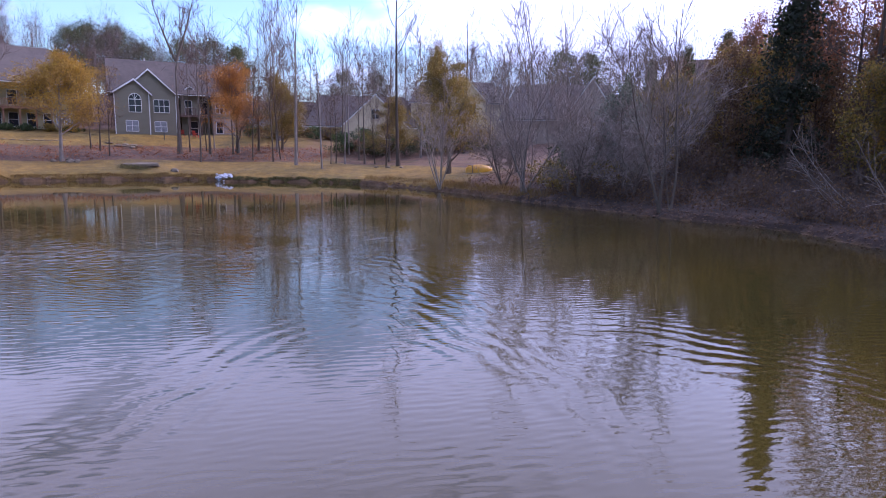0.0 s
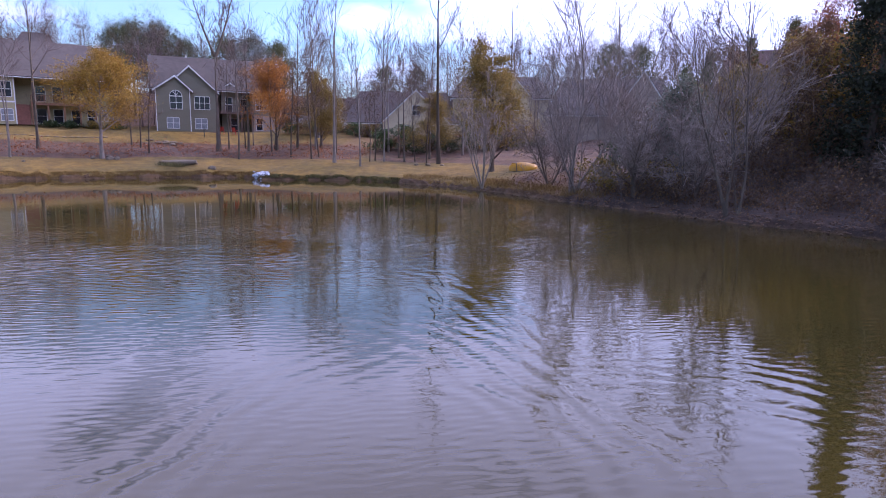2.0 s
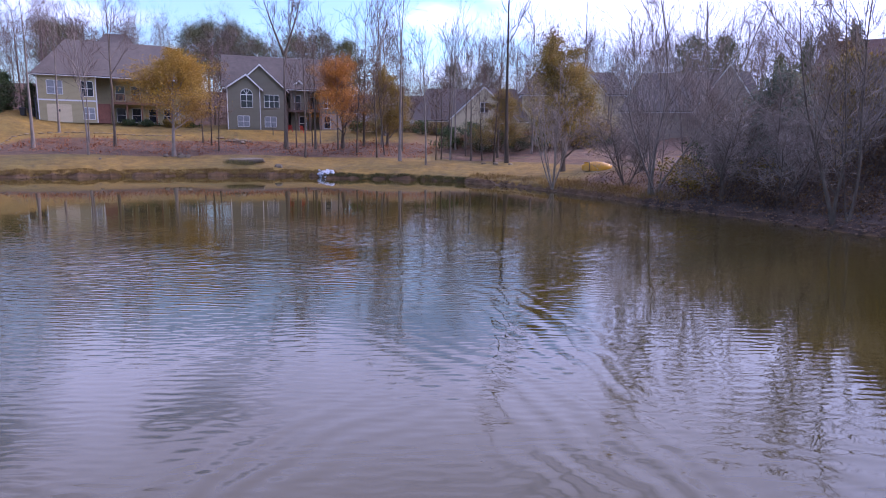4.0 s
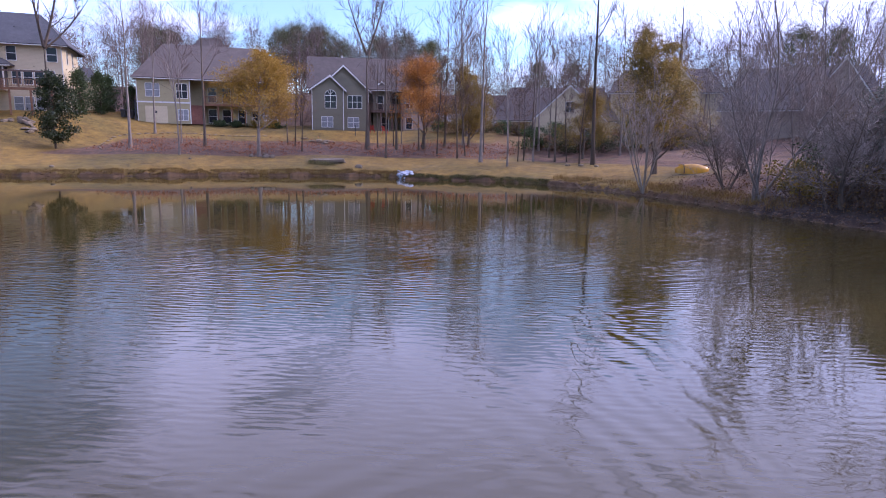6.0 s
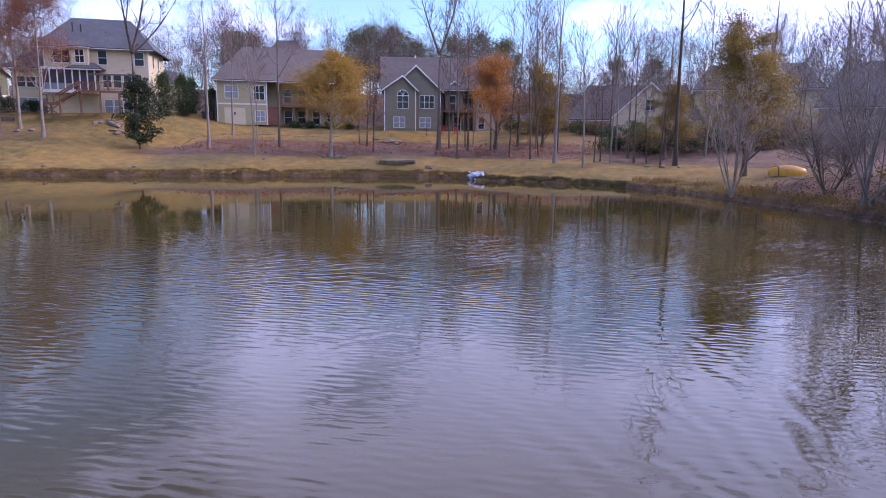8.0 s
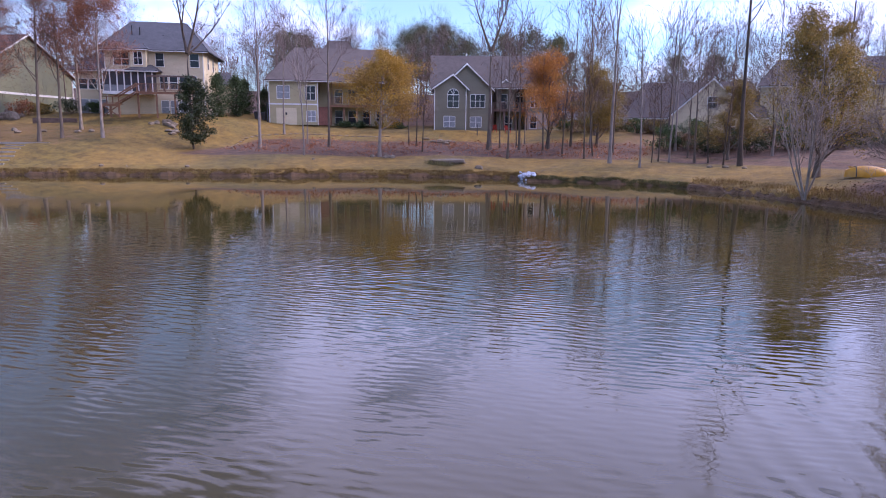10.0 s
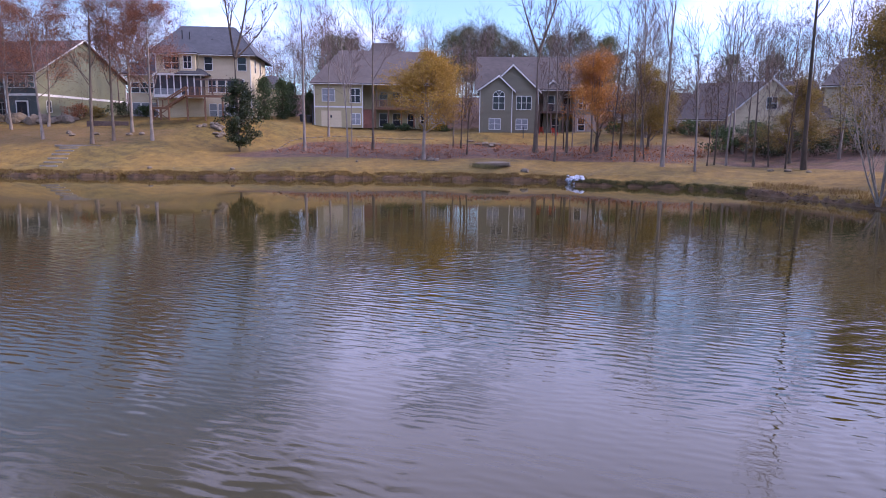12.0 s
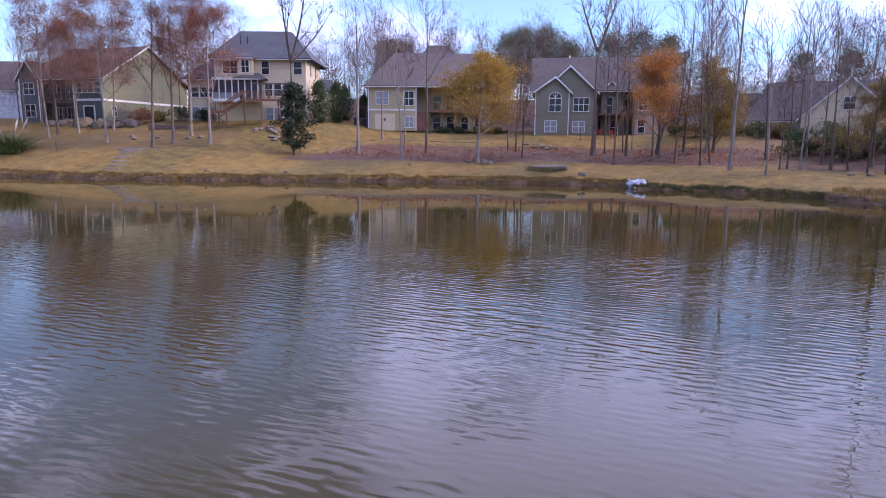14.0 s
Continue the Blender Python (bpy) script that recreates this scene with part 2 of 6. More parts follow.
M["riprap"] = plain("riprap", (0.22, 0.23, 0.27), (0.58, 0.59, 0.64), 3.0, 0.7, bump=0.7)
M["timber"] = plain("timber", (0.15, 0.125, 0.10), (0.31, 0.27, 0.225), 4.0, 0.85, bump=0.5)
M["kayak"] = plain("kayak", (0.42, 0.20, 0.012), (0.66, 0.34, 0.025), 1.5, 0.35)
M["red_paint"] = plain("red_paint", (0.34, 0.03, 0.025), (0.5, 0.06, 0.04), 2.0, 0.5)
M["plume"] = plain("plume", (0.36, 0.29, 0.19), (0.55, 0.47, 0.34), 6.0, 0.9)
M["reed"] = leaf_mat("reed", ((0.15, (0.05, 0.085, 0.02)), (0.5, (0.12, 0.17, 0.04)), (0.85, (0.24, 0.25, 0.08))), 0.6)
M["siding_grey"] = siding("siding_grey", (0.17, 0.15, 0.098))
M["siding_tan"] = siding("siding_tan", (0.34, 0.285, 0.15))
M["siding_cream"] = siding("siding_cream", (0.54, 0.445, 0.285))
M["siding_green"] = siding("siding_green", (0.165, 0.165, 0.092))
M["siding_slate"] = siding("siding_slate", (0.058, 0.070, 0.064))
M["siding_white"] = siding("siding_white", (0.62, 0.64, 0.68))
M["siding_beige"] = siding("siding_beige", (0.33, 0.25, 0.19))
M["siding_pale"] = siding("siding_pale", (0.62, 0.60, 0.58))
M["brick_red"] = plain("brick_red", (0.17, 0.07, 0.05), (0.30, 0.13, 0.09), 6.0, 0.85, bump=0.3)
M["roof_grey"] = shingle("roof_grey", (0.052, 0.039, 0.033), (0.098, 0.076, 0.064))
M["roof_slate"] = shingle("roof_slate", (0.040, 0.040, 0.044), (0.075, 0.075, 0.082))
M["roof_brown"] = shingle("roof_brown", (0.075, 0.036, 0.026), (0.135, 0.072, 0.052))
M["roof_tan"] = shingle("roof_tan", (0.062, 0.046, 0.039), (0.108, 0.084, 0.070))


def ground_material():
    """Dormant lawn, leaf litter and a raw mud bank, blended by the masks on the mesh."""
    m, t, b = nodes_of("ground")
    fine = noise_node(t, 4.5, 8.0, 0.75)
    mid = noise_node(t, 0.9, 6.0, 0.6)
    broad = noise_node(t, 0.12, 4.0, 0.5)
    grain = math_node(t, 'ADD', math_node(t, 'MULTIPLY', fine.outputs["Fac"], 0.5), math_node(t, 'MULTIPLY', mid.outputs["Fac"], 0.5))
    lawn = ramp_node(t, grain, ((0.34, (0.066, 0.037, 0.006)), (0.5, (0.178, 0.102, 0.015)), (0.68, (0.30, 0.177, 0.029)))).outputs[0]
    green = ramp_node(t, grain, ((0.40, (0.055, 0.037, 0.006)), (0.60, (0.160, 0.110, 0.018)))).outputs[0]
    lawn = mix_node(t, ramp_node(t, broad.outputs["Fac"], ((0.42, (0, 0, 0)), (0.62, (0.8, 0.8, 0.8)))).outputs[0], lawn, green)
    litter = ramp_node(t, grain, ((0.36, (0.036, 0.018, 0.009)), (0.5, (0.090, 0.044, 0.023)), (0.66, (0.19, 0.098, 0.050)))).outputs[0]
    mud = ramp_node(t, grain, ((0.3, (0.032, 0.017, 0.007)), (0.7, (0.135, 0.072, 0.030)))).outputs[0]
    wobble = math_node(t, 'MULTIPLY', math_node(t, 'SUBTRACT', grain, 0.5), 1.6)
    col = lawn
    # leaf litter darkened to carry the shade of the east wood
    shaded_floor = ramp_node(t, grain, ((0.34, (0.014, 0.008, 0.005)), (0.5, (0.038, 0.021, 0.013)), (0.68, (0.095, 0.050, 0.028)))).outputs[0]
    for name, c in (("litter", litter), ("mud", mud), ("shaded_floor", shaded_floor)):
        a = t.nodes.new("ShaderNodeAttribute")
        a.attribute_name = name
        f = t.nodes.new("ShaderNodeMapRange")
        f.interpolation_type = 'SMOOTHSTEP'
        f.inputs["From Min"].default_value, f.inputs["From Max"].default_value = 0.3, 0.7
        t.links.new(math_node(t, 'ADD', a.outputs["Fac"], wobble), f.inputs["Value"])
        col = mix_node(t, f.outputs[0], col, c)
    t.links.new(col, b.inputs["Base Color"])
    b.inputs["Roughness"].default_value = 0.95
    bump_node(t, b, grain, 1.0, 0.14)
    return m


def water_material():
    """Silty pond water: a murky body under a rippled, reflecting skin."""
    m, t, b = nodes_of("pond_water")
    murk = noise_node(t, 0.06, 4.0, 0.55)
    r = ramp_node(t, murk.outputs["Fac"], ((0.3, (0.034, 0.025, 0.006)), (0.7, (0.050, 0.038, 0.010))))
    t.links.new(r.outputs[0], b.inputs["Base Color"])
    b.inputs["Roughness"].default_value = 0.02
    b.inputs["IOR"].default_value = 1.333
    b.inputs["Specular IOR Level"].default_value = 0.5
    a = t.nodes.new("ShaderNodeAttribute")
    a.attribute_name = "breeze"
    gust = noise_node(t, 0.11, 3.0, 0.5, stretch=(1, 1.5, 1))
    patch = ramp_node(t, gust.outputs["Fac"], ((0.36, (0.3, 0.3, 0.3)), (0.62, (1, 1, 1)))).outputs[0]
    swell = None
    for turn, scale, bend, weight in ((86, 1.15, 6.0, 0.6), (72, 1.6, 7.0, 0.5), (58, 0.9, 7.0, 0.3)):
        co = t.nodes.new("ShaderNodeTexCoord")
        mp = t.nodes.new("ShaderNodeMapping")
        mp.inputs["Rotation"].default_value = (0, 0, radians(turn))
        wv = t.nodes.new("ShaderNodeTexWave")
        wv.inputs["Scale"].default_value, wv.inputs["Distortion"].default_value = scale, bend
        wv.inputs["Detail"].default_value, wv.inputs["Detail Scale"].default_value, wv.inputs["Detail Roughness"].default_value = 2.5, 0.55, 0.55
        t.links.new(co.outputs["Object"], mp.inputs["Vector"])
        t.links.new(mp.outputs[0], wv.inputs["Vector"])
        w = math_node(t, 'MULTIPLY', wv.outputs["Fac"], weight)
        swell = w if swell is None else math_node(t, 'ADD', swell, w)
    rings = None
    # wave trains that spread in long arcs over the open water, each about its own middle
    for mx, my, turn, bow, width, reach, size in ((0.8, 13.0, 27, 12, 1.3, 5.0, 1.0), (-4.2, 10.8, 167, 12, 1.2, 4.0, 0.8), (-0.4, 19.5, 25, 14, 1.2, 4.5, 0.8), (5.5, 13.0, 60, 10, 2.0, 4.0, 0.6), (-10.0, 24.5, 95, 8, 1.4, 4.0, 0.45)):
        cx, cy = mx - bow * math.cos(radians(turn)), my - bow * math.sin(radians(turn))
        co = t.nodes.new("ShaderNodeTexCoord")
        wob = noise_node(t, 0.35, 2.0, 0.5)
        ds = t.nodes.new("ShaderNodeVectorMath")
        ds.operation = 'DISTANCE'
        ds.inputs[1].default_value = (cx, cy, 0)
        t.links.new(co.outputs["Object"], ds.inputs[0])
        d = math_node(t, 'ADD', ds.outputs["Value"], math_node(t, 'MULTIPLY', wob.outputs["Fac"], 1.6))
        e = math_node(t, 'DIVIDE', math_node(t, 'SUBTRACT', d, bow + 0.8), width)
        env = math_node(t, 'POWER', 2.718, math_node(t, 'MULTIPLY', math_node(t, 'MULTIPLY', e, e), -1.0))
        near = t.nodes.new("ShaderNodeVectorMath")
        near.operation = 'DISTANCE'
        near.inputs[1].default_value = (mx, my, 0)
        t.links.new(co.outputs["Object"], near.inputs[0])
        q = math_node(t, 'DIVIDE', near.outputs["Value"], reach)
        env = math_node(t, 'MULTIPLY', env, math_node(t, 'POWER', 2.718, math_node(t, 'MULTIPLY', math_node(t, 'MULTIPLY', q, q), -1.0)))
        ring = math_node(t, 'MULTIPLY', math_node(t, 'MULTIPLY', math_node(t, 'SINE', math_node(t, 'MULTIPLY', d, 11.0)), env), size)
        rings = ring if rings is None else math_node(t, 'ADD', rings, ring)
    short = noise_node(t, 3.4, 2.0, 0.5, stretch=(0.7, 1.5, 1))
    h = math_node(t, 'ADD', swell, math_node(t, 'MULTIPLY', short.outputs["Fac"], 1.2))
    h = math_node(t, 'MULTIPLY', h, math_node(t, 'MULTIPLY', patch, a.outputs["Fac"]))
    h = math_node(t, 'ADD', h, math_node(t, 'MULTIPLY', rings, 0.48))
    bump_node(t, b, h, 1.0, 0.011)
    return m


M["ground"] = ground_material()
M["water"] = water_material()

# ---- building helpers ----
def mesh_of(name, verts, faces, material):
    me = bpy.data.meshes.new(name)
    if isinstance(faces, np.ndarray):
        n, k = faces.shape
        me.vertices.add(len(verts))
        me.vertices.foreach_set("co", np.asarray(verts, np.float32).ravel())
        me.loops.add(n * k)
        me.loops.foreach_set("vertex_index", faces.astype(np.int32).ravel())
        me.polygons.add(n)
        me.polygons.foreach_set("loop_start", np.arange(0, n * k, k, dtype=np.int32))
        me.update(calc_edges=True)
    else:
        me.from_pydata([tuple(v) for v in verts], [], [tuple(f) for f in faces])
    me.materials.append(material)
    return me


def part(name, bm, material, parent, label=""):
    """Links a bmesh as one mesh object under a thing or a part."""
    me = bpy.data.meshes.new(name)
    bm.to_mesh(me)
    bm.free()
    me.materials.append(material)
    ob = new(name, me)
    ob.parent = parent
    return tagged(ob, label)


def put(name, me, parent, label=""):
    ob = new(name, me)
    ob.parent = parent
    return tagged(ob, label)


def box(bm, x0, x1, y0, y1, z0, z1):
    v = [bm.verts.new((x, y, z)) for z in (z0, z1) for x, y in ((x0, y0), (x1, y0), (x1, y1), (x0, y1))]
    for f in ((3, 2, 1, 0), (4, 5, 6, 7), (0, 1, 5, 4), (1, 2, 6, 5), (2, 3, 7, 6), (3, 0, 4, 7)):
        bm.faces.new([v[i] for i in f])
    return bm


def solid(bm, bottom, top):
    """A closed body between two rings of equal length."""
    a, b = [bm.verts.new(p) for p in bottom], [bm.verts.new(p) for p in top]
    bm.faces.new(a[::-1])
    bm.faces.new(b)
    for i in range(len(a)):
        j = (i + 1) % len(a)
        bm.faces.new((a[i], a[j], b[j], b[i]))
    return bm


def beam(bm, p, q, r):
    """A square bar from p to q."""
    p, q = Vector(p), Vector(q)
    d = (q - p).normalized()
    s = d.cross(Vector((0, 0, 1)))
    s = s.normalized() * r if s.length > 1e-3 else Vector((r, 0, 0))
    u = d.cross(s).normalized() * r
    return solid(bm, [p + a * s + b * u for a, b in ((-1, -1), (1, -1), (1, 1), (-1, 1))], [q + a * s + b * u for a, b in ((-1, -1), (1, -1), (1, 1), (-1, 1))])

# ---- the land ----
SHORE = [(-110, 22), (-95, 33), (-84.7, 39), (-77.6, 41.3), (-71.9, 43.7), (-67, 46.9), (-62.2, 50), (-57.4, 53.2),
         (-52.5, 56.3), (-47.7, 59.6), (-43.3, 63), (-38.2, 65.8), (-33.5, 68.7), (-28.4, 70.6), (-25.2, 70.6), (-23.4, 68.4),
         (-20.5, 69.0), (-17.5, 69.6), (-12.5, 69), (-9, 67.2), (-4.6, 64.3), (-0.45, 58.9), (2.8, 54.8), (4.8, 51),
         (7, 47.6), (8.7, 45.5), (11.6, 41.4), (13.9, 37.9), (16.7, 35.5), (18.3, 32.8), (18.9, 29), (19.2, 25),
         (20, 15), (19, 0), (14, -12), (0, -20), (-30, -22), (-70, -18), (-105, 0)]
FAR_BANK = ([0, .15, .5, 2.0, 6, 11, 17.5, 25, 40, 55, 95, 200, 1500], [0, .22, .42, .92, 1.6, 2.35, 3.0, 4.95, 6.0, 7.2, 13, 22, 40])
WEST_BANK = ([0, .15, .5, 2.0, 6, 11, 18, 25, 40, 55, 95, 200, 1500], [0, .22, .42, 1.0, 2.4, 3.6, 5.2, 6.8, 7.6, 8.5, 13, 22, 40])
EAST_BANK = ([0, .35, .8, 2.0, 6, 12, 20, 30, 60, 120, 1500], [0, .35, .5, .75, 1.3, 2.0, 3.2, 4.6, 8.5, 17, 40])
def shore_distance(x, y):
    """Metres from the shoreline, positive on land."""
    p = np.array(SHORE, float)
    q = np.roll(p, -1, 0)
    best = np.full(x.shape, 1e9)
    inside = np.zeros(x.shape, bool)
    for (ax, ay), (bx, by) in zip(p, q):
        ux, uy = bx - ax, by - ay
        k = np.clip(((x - ax) * ux + (y - ay) * uy) / (ux * ux + uy * uy), 0, 1)
        best = np.minimum(best, np.hypot(x - ax - k * ux, y - ay - k * uy))
        cross = ((ay > y) != (by > y)) & (x < ux * (y - ay) / (uy if uy else 1e-9) + ax)
        inside ^= cross
    return np.where(inside, -best, best)
def terrain(x, y):
    """Height of the ground."""
    x, y = np.asarray(x, float), np.asarray(y, float)
    s = shore_distance(x, y)
    s = s + (0.20 * np.sin(x * 0.9 + y * 0.5) + 0.16 * np.sin(x * 2.1 + y * 1.3) + 0.12 * np.sin(x * 3.7 - y * 2.9 + 1) + 0.07 * np.sin(x * 7.1 + y * 5.2)) * np.exp(-np.abs(s) / 2.0)
    east = np.clip((x + 22) / 14, 0, 1); east = east * east * (3 - 2 * east)
    z = (1 - east) * np.interp(s, *FAR_BANK) + east * np.interp(s, *EAST_BANK)
    west = np.clip((-62 - x) / 13, 0, 1); west = west * west * (3 - 2 * west)
    z = (1 - west) * z + west * np.interp(s, *WEST_BANK)
    z = z + np.clip(s / 4, 0, 1) * (0.10 * np.sin(x * .31 + y * .17) + 0.07 * np.sin(x * .13 - y * .41 + 2) + .025 * np.sin(x * 1.3 + y * 1.9))
    return np.where(s < 0, np.maximum(-1.4, s * .5), z)


def smooth(a, b, v):
    k = np.clip((v - a) / (b - a), 0, 1)
    return k * k * (3 - 2 * k)


def mud_at(x, s):
    """Bare soil along the cut edge of the bank, wider under the east wood."""
    return 1 - smooth(0.12, 0.5, s - 0.5 * smooth(-2, 6, x))


def shaded_floor_at(x, y, s):
    """The leafy floor of the east wood, where the trees' shade is painted in."""
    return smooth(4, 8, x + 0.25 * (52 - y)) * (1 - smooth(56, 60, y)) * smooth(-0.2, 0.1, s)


def build_bank():
    """The ragged, undercut edge of the bank, finer than the sheet of ground behind it."""
    p = np.array(SHORE[1:33], float)
    d = np.concatenate([[0], np.cumsum(np.hypot(*np.diff(p, axis=0).T))])
    t = np.arange(0, d[-1], 0.22)
    c = np.stack([np.interp(t, d, p[:, 0]), np.interp(t, d, p[:, 1])], -1)
    g = np.stack([np.interp(t + 1.2, d, p[:, 0]) - np.interp(t - 1.2, d, p[:, 0]), np.interp(t + 1.2, d, p[:, 1]) - np.interp(t - 1.2, d, p[:, 1])], -1)
    g /= np.linalg.norm(g, axis=1)[:, None]
    off = np.concatenate([np.arange(-0.9, 0.9, 0.09), np.arange(0.9, 2.9, 0.25)])
    x = c[:, :1] - g[:, 1:] * off
    y = c[:, 1:] + g[:, :1] * off
    z = terrain(x, y)
    s = shore_distance(x, y)
    r = np.random.default_rng(3)
    lump = 0.05 * np.sin(x * 5.3 + y * 2.1) * np.sin(y * 6.1 - x * 1.7) + 0.03 * r.normal(0, 1, x.shape)
    z = z + np.where(z > -0.2, lump * np.exp(-((s - 0.35) / 0.45) ** 2), 0) + 0.012
    z[:, -1] -= 0.12
    n, k = x.shape
    i = (np.arange(n - 1)[:, None] * k + np.arange(k - 1)).ravel()
    me = mesh_of("bank", np.stack([x, y, z], -1).reshape(-1, 3), np.stack([i, i + k, i + k + 1, i + 1], -1)[:, ::-1], M["ground"])
    for name, v in (("litter", litter_at(x, y, s)), ("mud", mud_at(x, s)), ("shaded_floor", shaded_floor_at(x, y, s))):
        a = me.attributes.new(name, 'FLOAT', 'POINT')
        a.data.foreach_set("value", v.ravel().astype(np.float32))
    return tagged(new("bank", me), "ragged brown cut bank with grass to its lip", "bank", kind="structure")


def litter_at(gx, gy, s):
    """Where fallen leaves cover the ground."""
    bed = smooth(7.6, 9.2, s) * (1 - smooth(19.0, 20.5, s)) * smooth(-64.5, -61, gx) * (1 - smooth(-19, -13, gx))
    bed = np.maximum(bed, smooth(-1, 5, gx) * (1 - 0.55 * (1 - smooth(-8, 2, 60 - gy)) * (1 - smooth(8, 14, gx))) * smooth(0.4, 1.5, s))
    bed = np.maximum(bed, 0.8 * smooth(9.5, 11, s) * (1 - smooth(12.5, 14, s)) * smooth(-16, -12, gx))
    bed = np.maximum(bed, 0.42 * smooth(7, 9, s) * (1 - smooth(17, 20, s)) * (1 - smooth(-74, -68, gx)))
    bed = np.maximum(bed, 0.5 * smooth(9, 12, s) * smooth(-24, -18, gx) + 0.45 * smooth(13, 16, s) * smooth(-16, -9, gx))
    bed = np.maximum(bed, smooth(34, 44, s))
    return bed


def build_ground():
    fine_x, fine_y = np.arange(-112, 40, 0.55), np.arange(22, 112, 0.55)
    out = np.array([3, 8, 16, 30, 55, 100, 180, 330, 600, 1100, 2000.0])
    xs = np.concatenate([fine_x[0] - out[::-1], fine_x, fine_x[-1] + out])
    ys = np.concatenate([22 - out[::-1], np.arange(-26, 22, 3.0)[::1], fine_y, fine_y[-1] + out])
    ys = np.unique(np.round(ys, 3))
    gx, gy = np.meshgrid(xs, ys)
    z = terrain(gx, gy)
    s = shore_distance(gx, gy)
    nx, ny = len(xs), len(ys)
    z = z - 0.35 * smooth(-1.5, -0.6, s) * (1 - smooth(1.6, 2.4, s)) * (gy > 23)
    verts = np.stack([gx, gy, z], -1).reshape(-1, 3)
    i = (np.arange(ny - 1)[:, None] * nx + np.arange(nx - 1)).ravel()
    faces = np.stack([i, i + 1, i + nx + 1, i + nx], -1)
    me = bpy.data.meshes.new("ground")
    me.from_pydata(verts.tolist(), [], faces.tolist())
    me.materials.append(M["ground"])
    bed = litter_at(gx, gy, s)
    mud = mud_at(gx, s)
    for name, v in (("litter", bed), ("mud", mud), ("shaded_floor", shaded_floor_at(gx, gy, s))):
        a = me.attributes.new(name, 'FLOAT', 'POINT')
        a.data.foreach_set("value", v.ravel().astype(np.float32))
    me.polygons.foreach_set("use_smooth", np.ones(len(faces), bool))
    return tagged(new("ground", me), "dormant tan lawn, leaf litter and muddy banks round the pond", "ground", kind="structure")


def build_water():
    xs, ys = np.arange(-114, 26, 1.0), np.arange(-26, 76, 1.0)
    gx, gy = np.meshgrid(xs, ys)
    nx, ny = len(xs), len(ys)
    verts = np.stack([gx, gy, 0 * gx], -1).reshape(-1, 3)
    i = (np.arange(ny - 1)[:, None] * nx + np.arange(nx - 1)).ravel()
    faces = np.stack([i, i + 1, i + nx + 1, i + nx], -1)
    me = bpy.data.meshes.new("water")
    me.from_pydata(verts.tolist(), [], faces.tolist())
    me.materials.append(M["water"])
    v = (gx + 42) * 0.52 - (gy - 64) * 0.85
    a = me.attributes.new("breeze", 'FLOAT', 'POINT')
    a.data.foreach_set("value", (0.012 + 0.05 * smooth(18, 34, v) + 0.56 * smooth(33, 47, v) - 0.42 * smooth(47, 60, v)).ravel().astype(np.float32))
    me.polygons.foreach_set("use_smooth", np.ones(len(faces), bool))
    return tagged(new("water", me), "murky olive pond water with fine wind ripples", "water", kind="structure")


build_ground()
build_bank()
build_water()


def ground_z(x, y):
    return float(terrain(np.array([x]), np.array([y]))[0])


# ---- plants ----
def tubes(branches, sides_for):
    """Tapered tubes along polylines: (points, radii)."""
    verts, faces = [], []
    for pts, rad in branches:
        pts = np.asarray(pts, float)
        sides = sides_for(rad[0])
        d = np.gradient(pts, axis=0)
        d /= np.linalg.norm(d, axis=1)[:, None] + 1e-9
        ref = np.array([0.31, 0.95, 0.05]) if abs(d[0][2]) > 0.8 else np.array([0, 0, 1.0])
        s = np.cross(d, ref)
        s /= np.linalg.norm(s, axis=1)[:, None] + 1e-9
        u = np.cross(s, d)
        ang = np.arange(sides) * 2 * np.pi / sides
        ring = pts[:, None] + np.asarray(rad)[:, None, None] * (np.cos(ang)[None, :, None] * s[:, None] + np.sin(ang)[None, :, None] * u[:, None])
        base = len(verts)
        verts.extend(ring.reshape(-1, 3).tolist())
        for k in range(len(pts) - 1):
            for j in range(sides):
                a, b = base + k * sides + j, base + k * sides + (j + 1) % sides
                faces.append((a, b, b + sides, a + sides))
        faces.append(tuple(base + (len(pts) - 1) * sides + j for j in range(sides)))
    return verts, faces


def limb(rng, start, way, length, r0, r1, n, wiggle, lift):
    pts, p, d = [np.array(start, float)], np.array(start, float), np.array(way, float)
    d /= np.linalg.norm(d)
    for _ in range(n):
        d = d + rng.normal(0, wiggle, 3) + np.array([0, 0, lift])
        d /= np.linalg.norm(d)
        p = p + d * length / n
        pts.append(p)
    return np.array(pts), np.linspace(r0, r1, n + 1)


def side_way(rng, d, angle):
    """A direction at that angle from d, on a random side."""
    d = d / np.linalg.norm(d)
    v = rng.normal(0, 1, 3)
    v -= d * (v @ d)
    v /= np.linalg.norm(v) + 1e-9
    return d * math.cos(angle) + v * math.sin(angle)


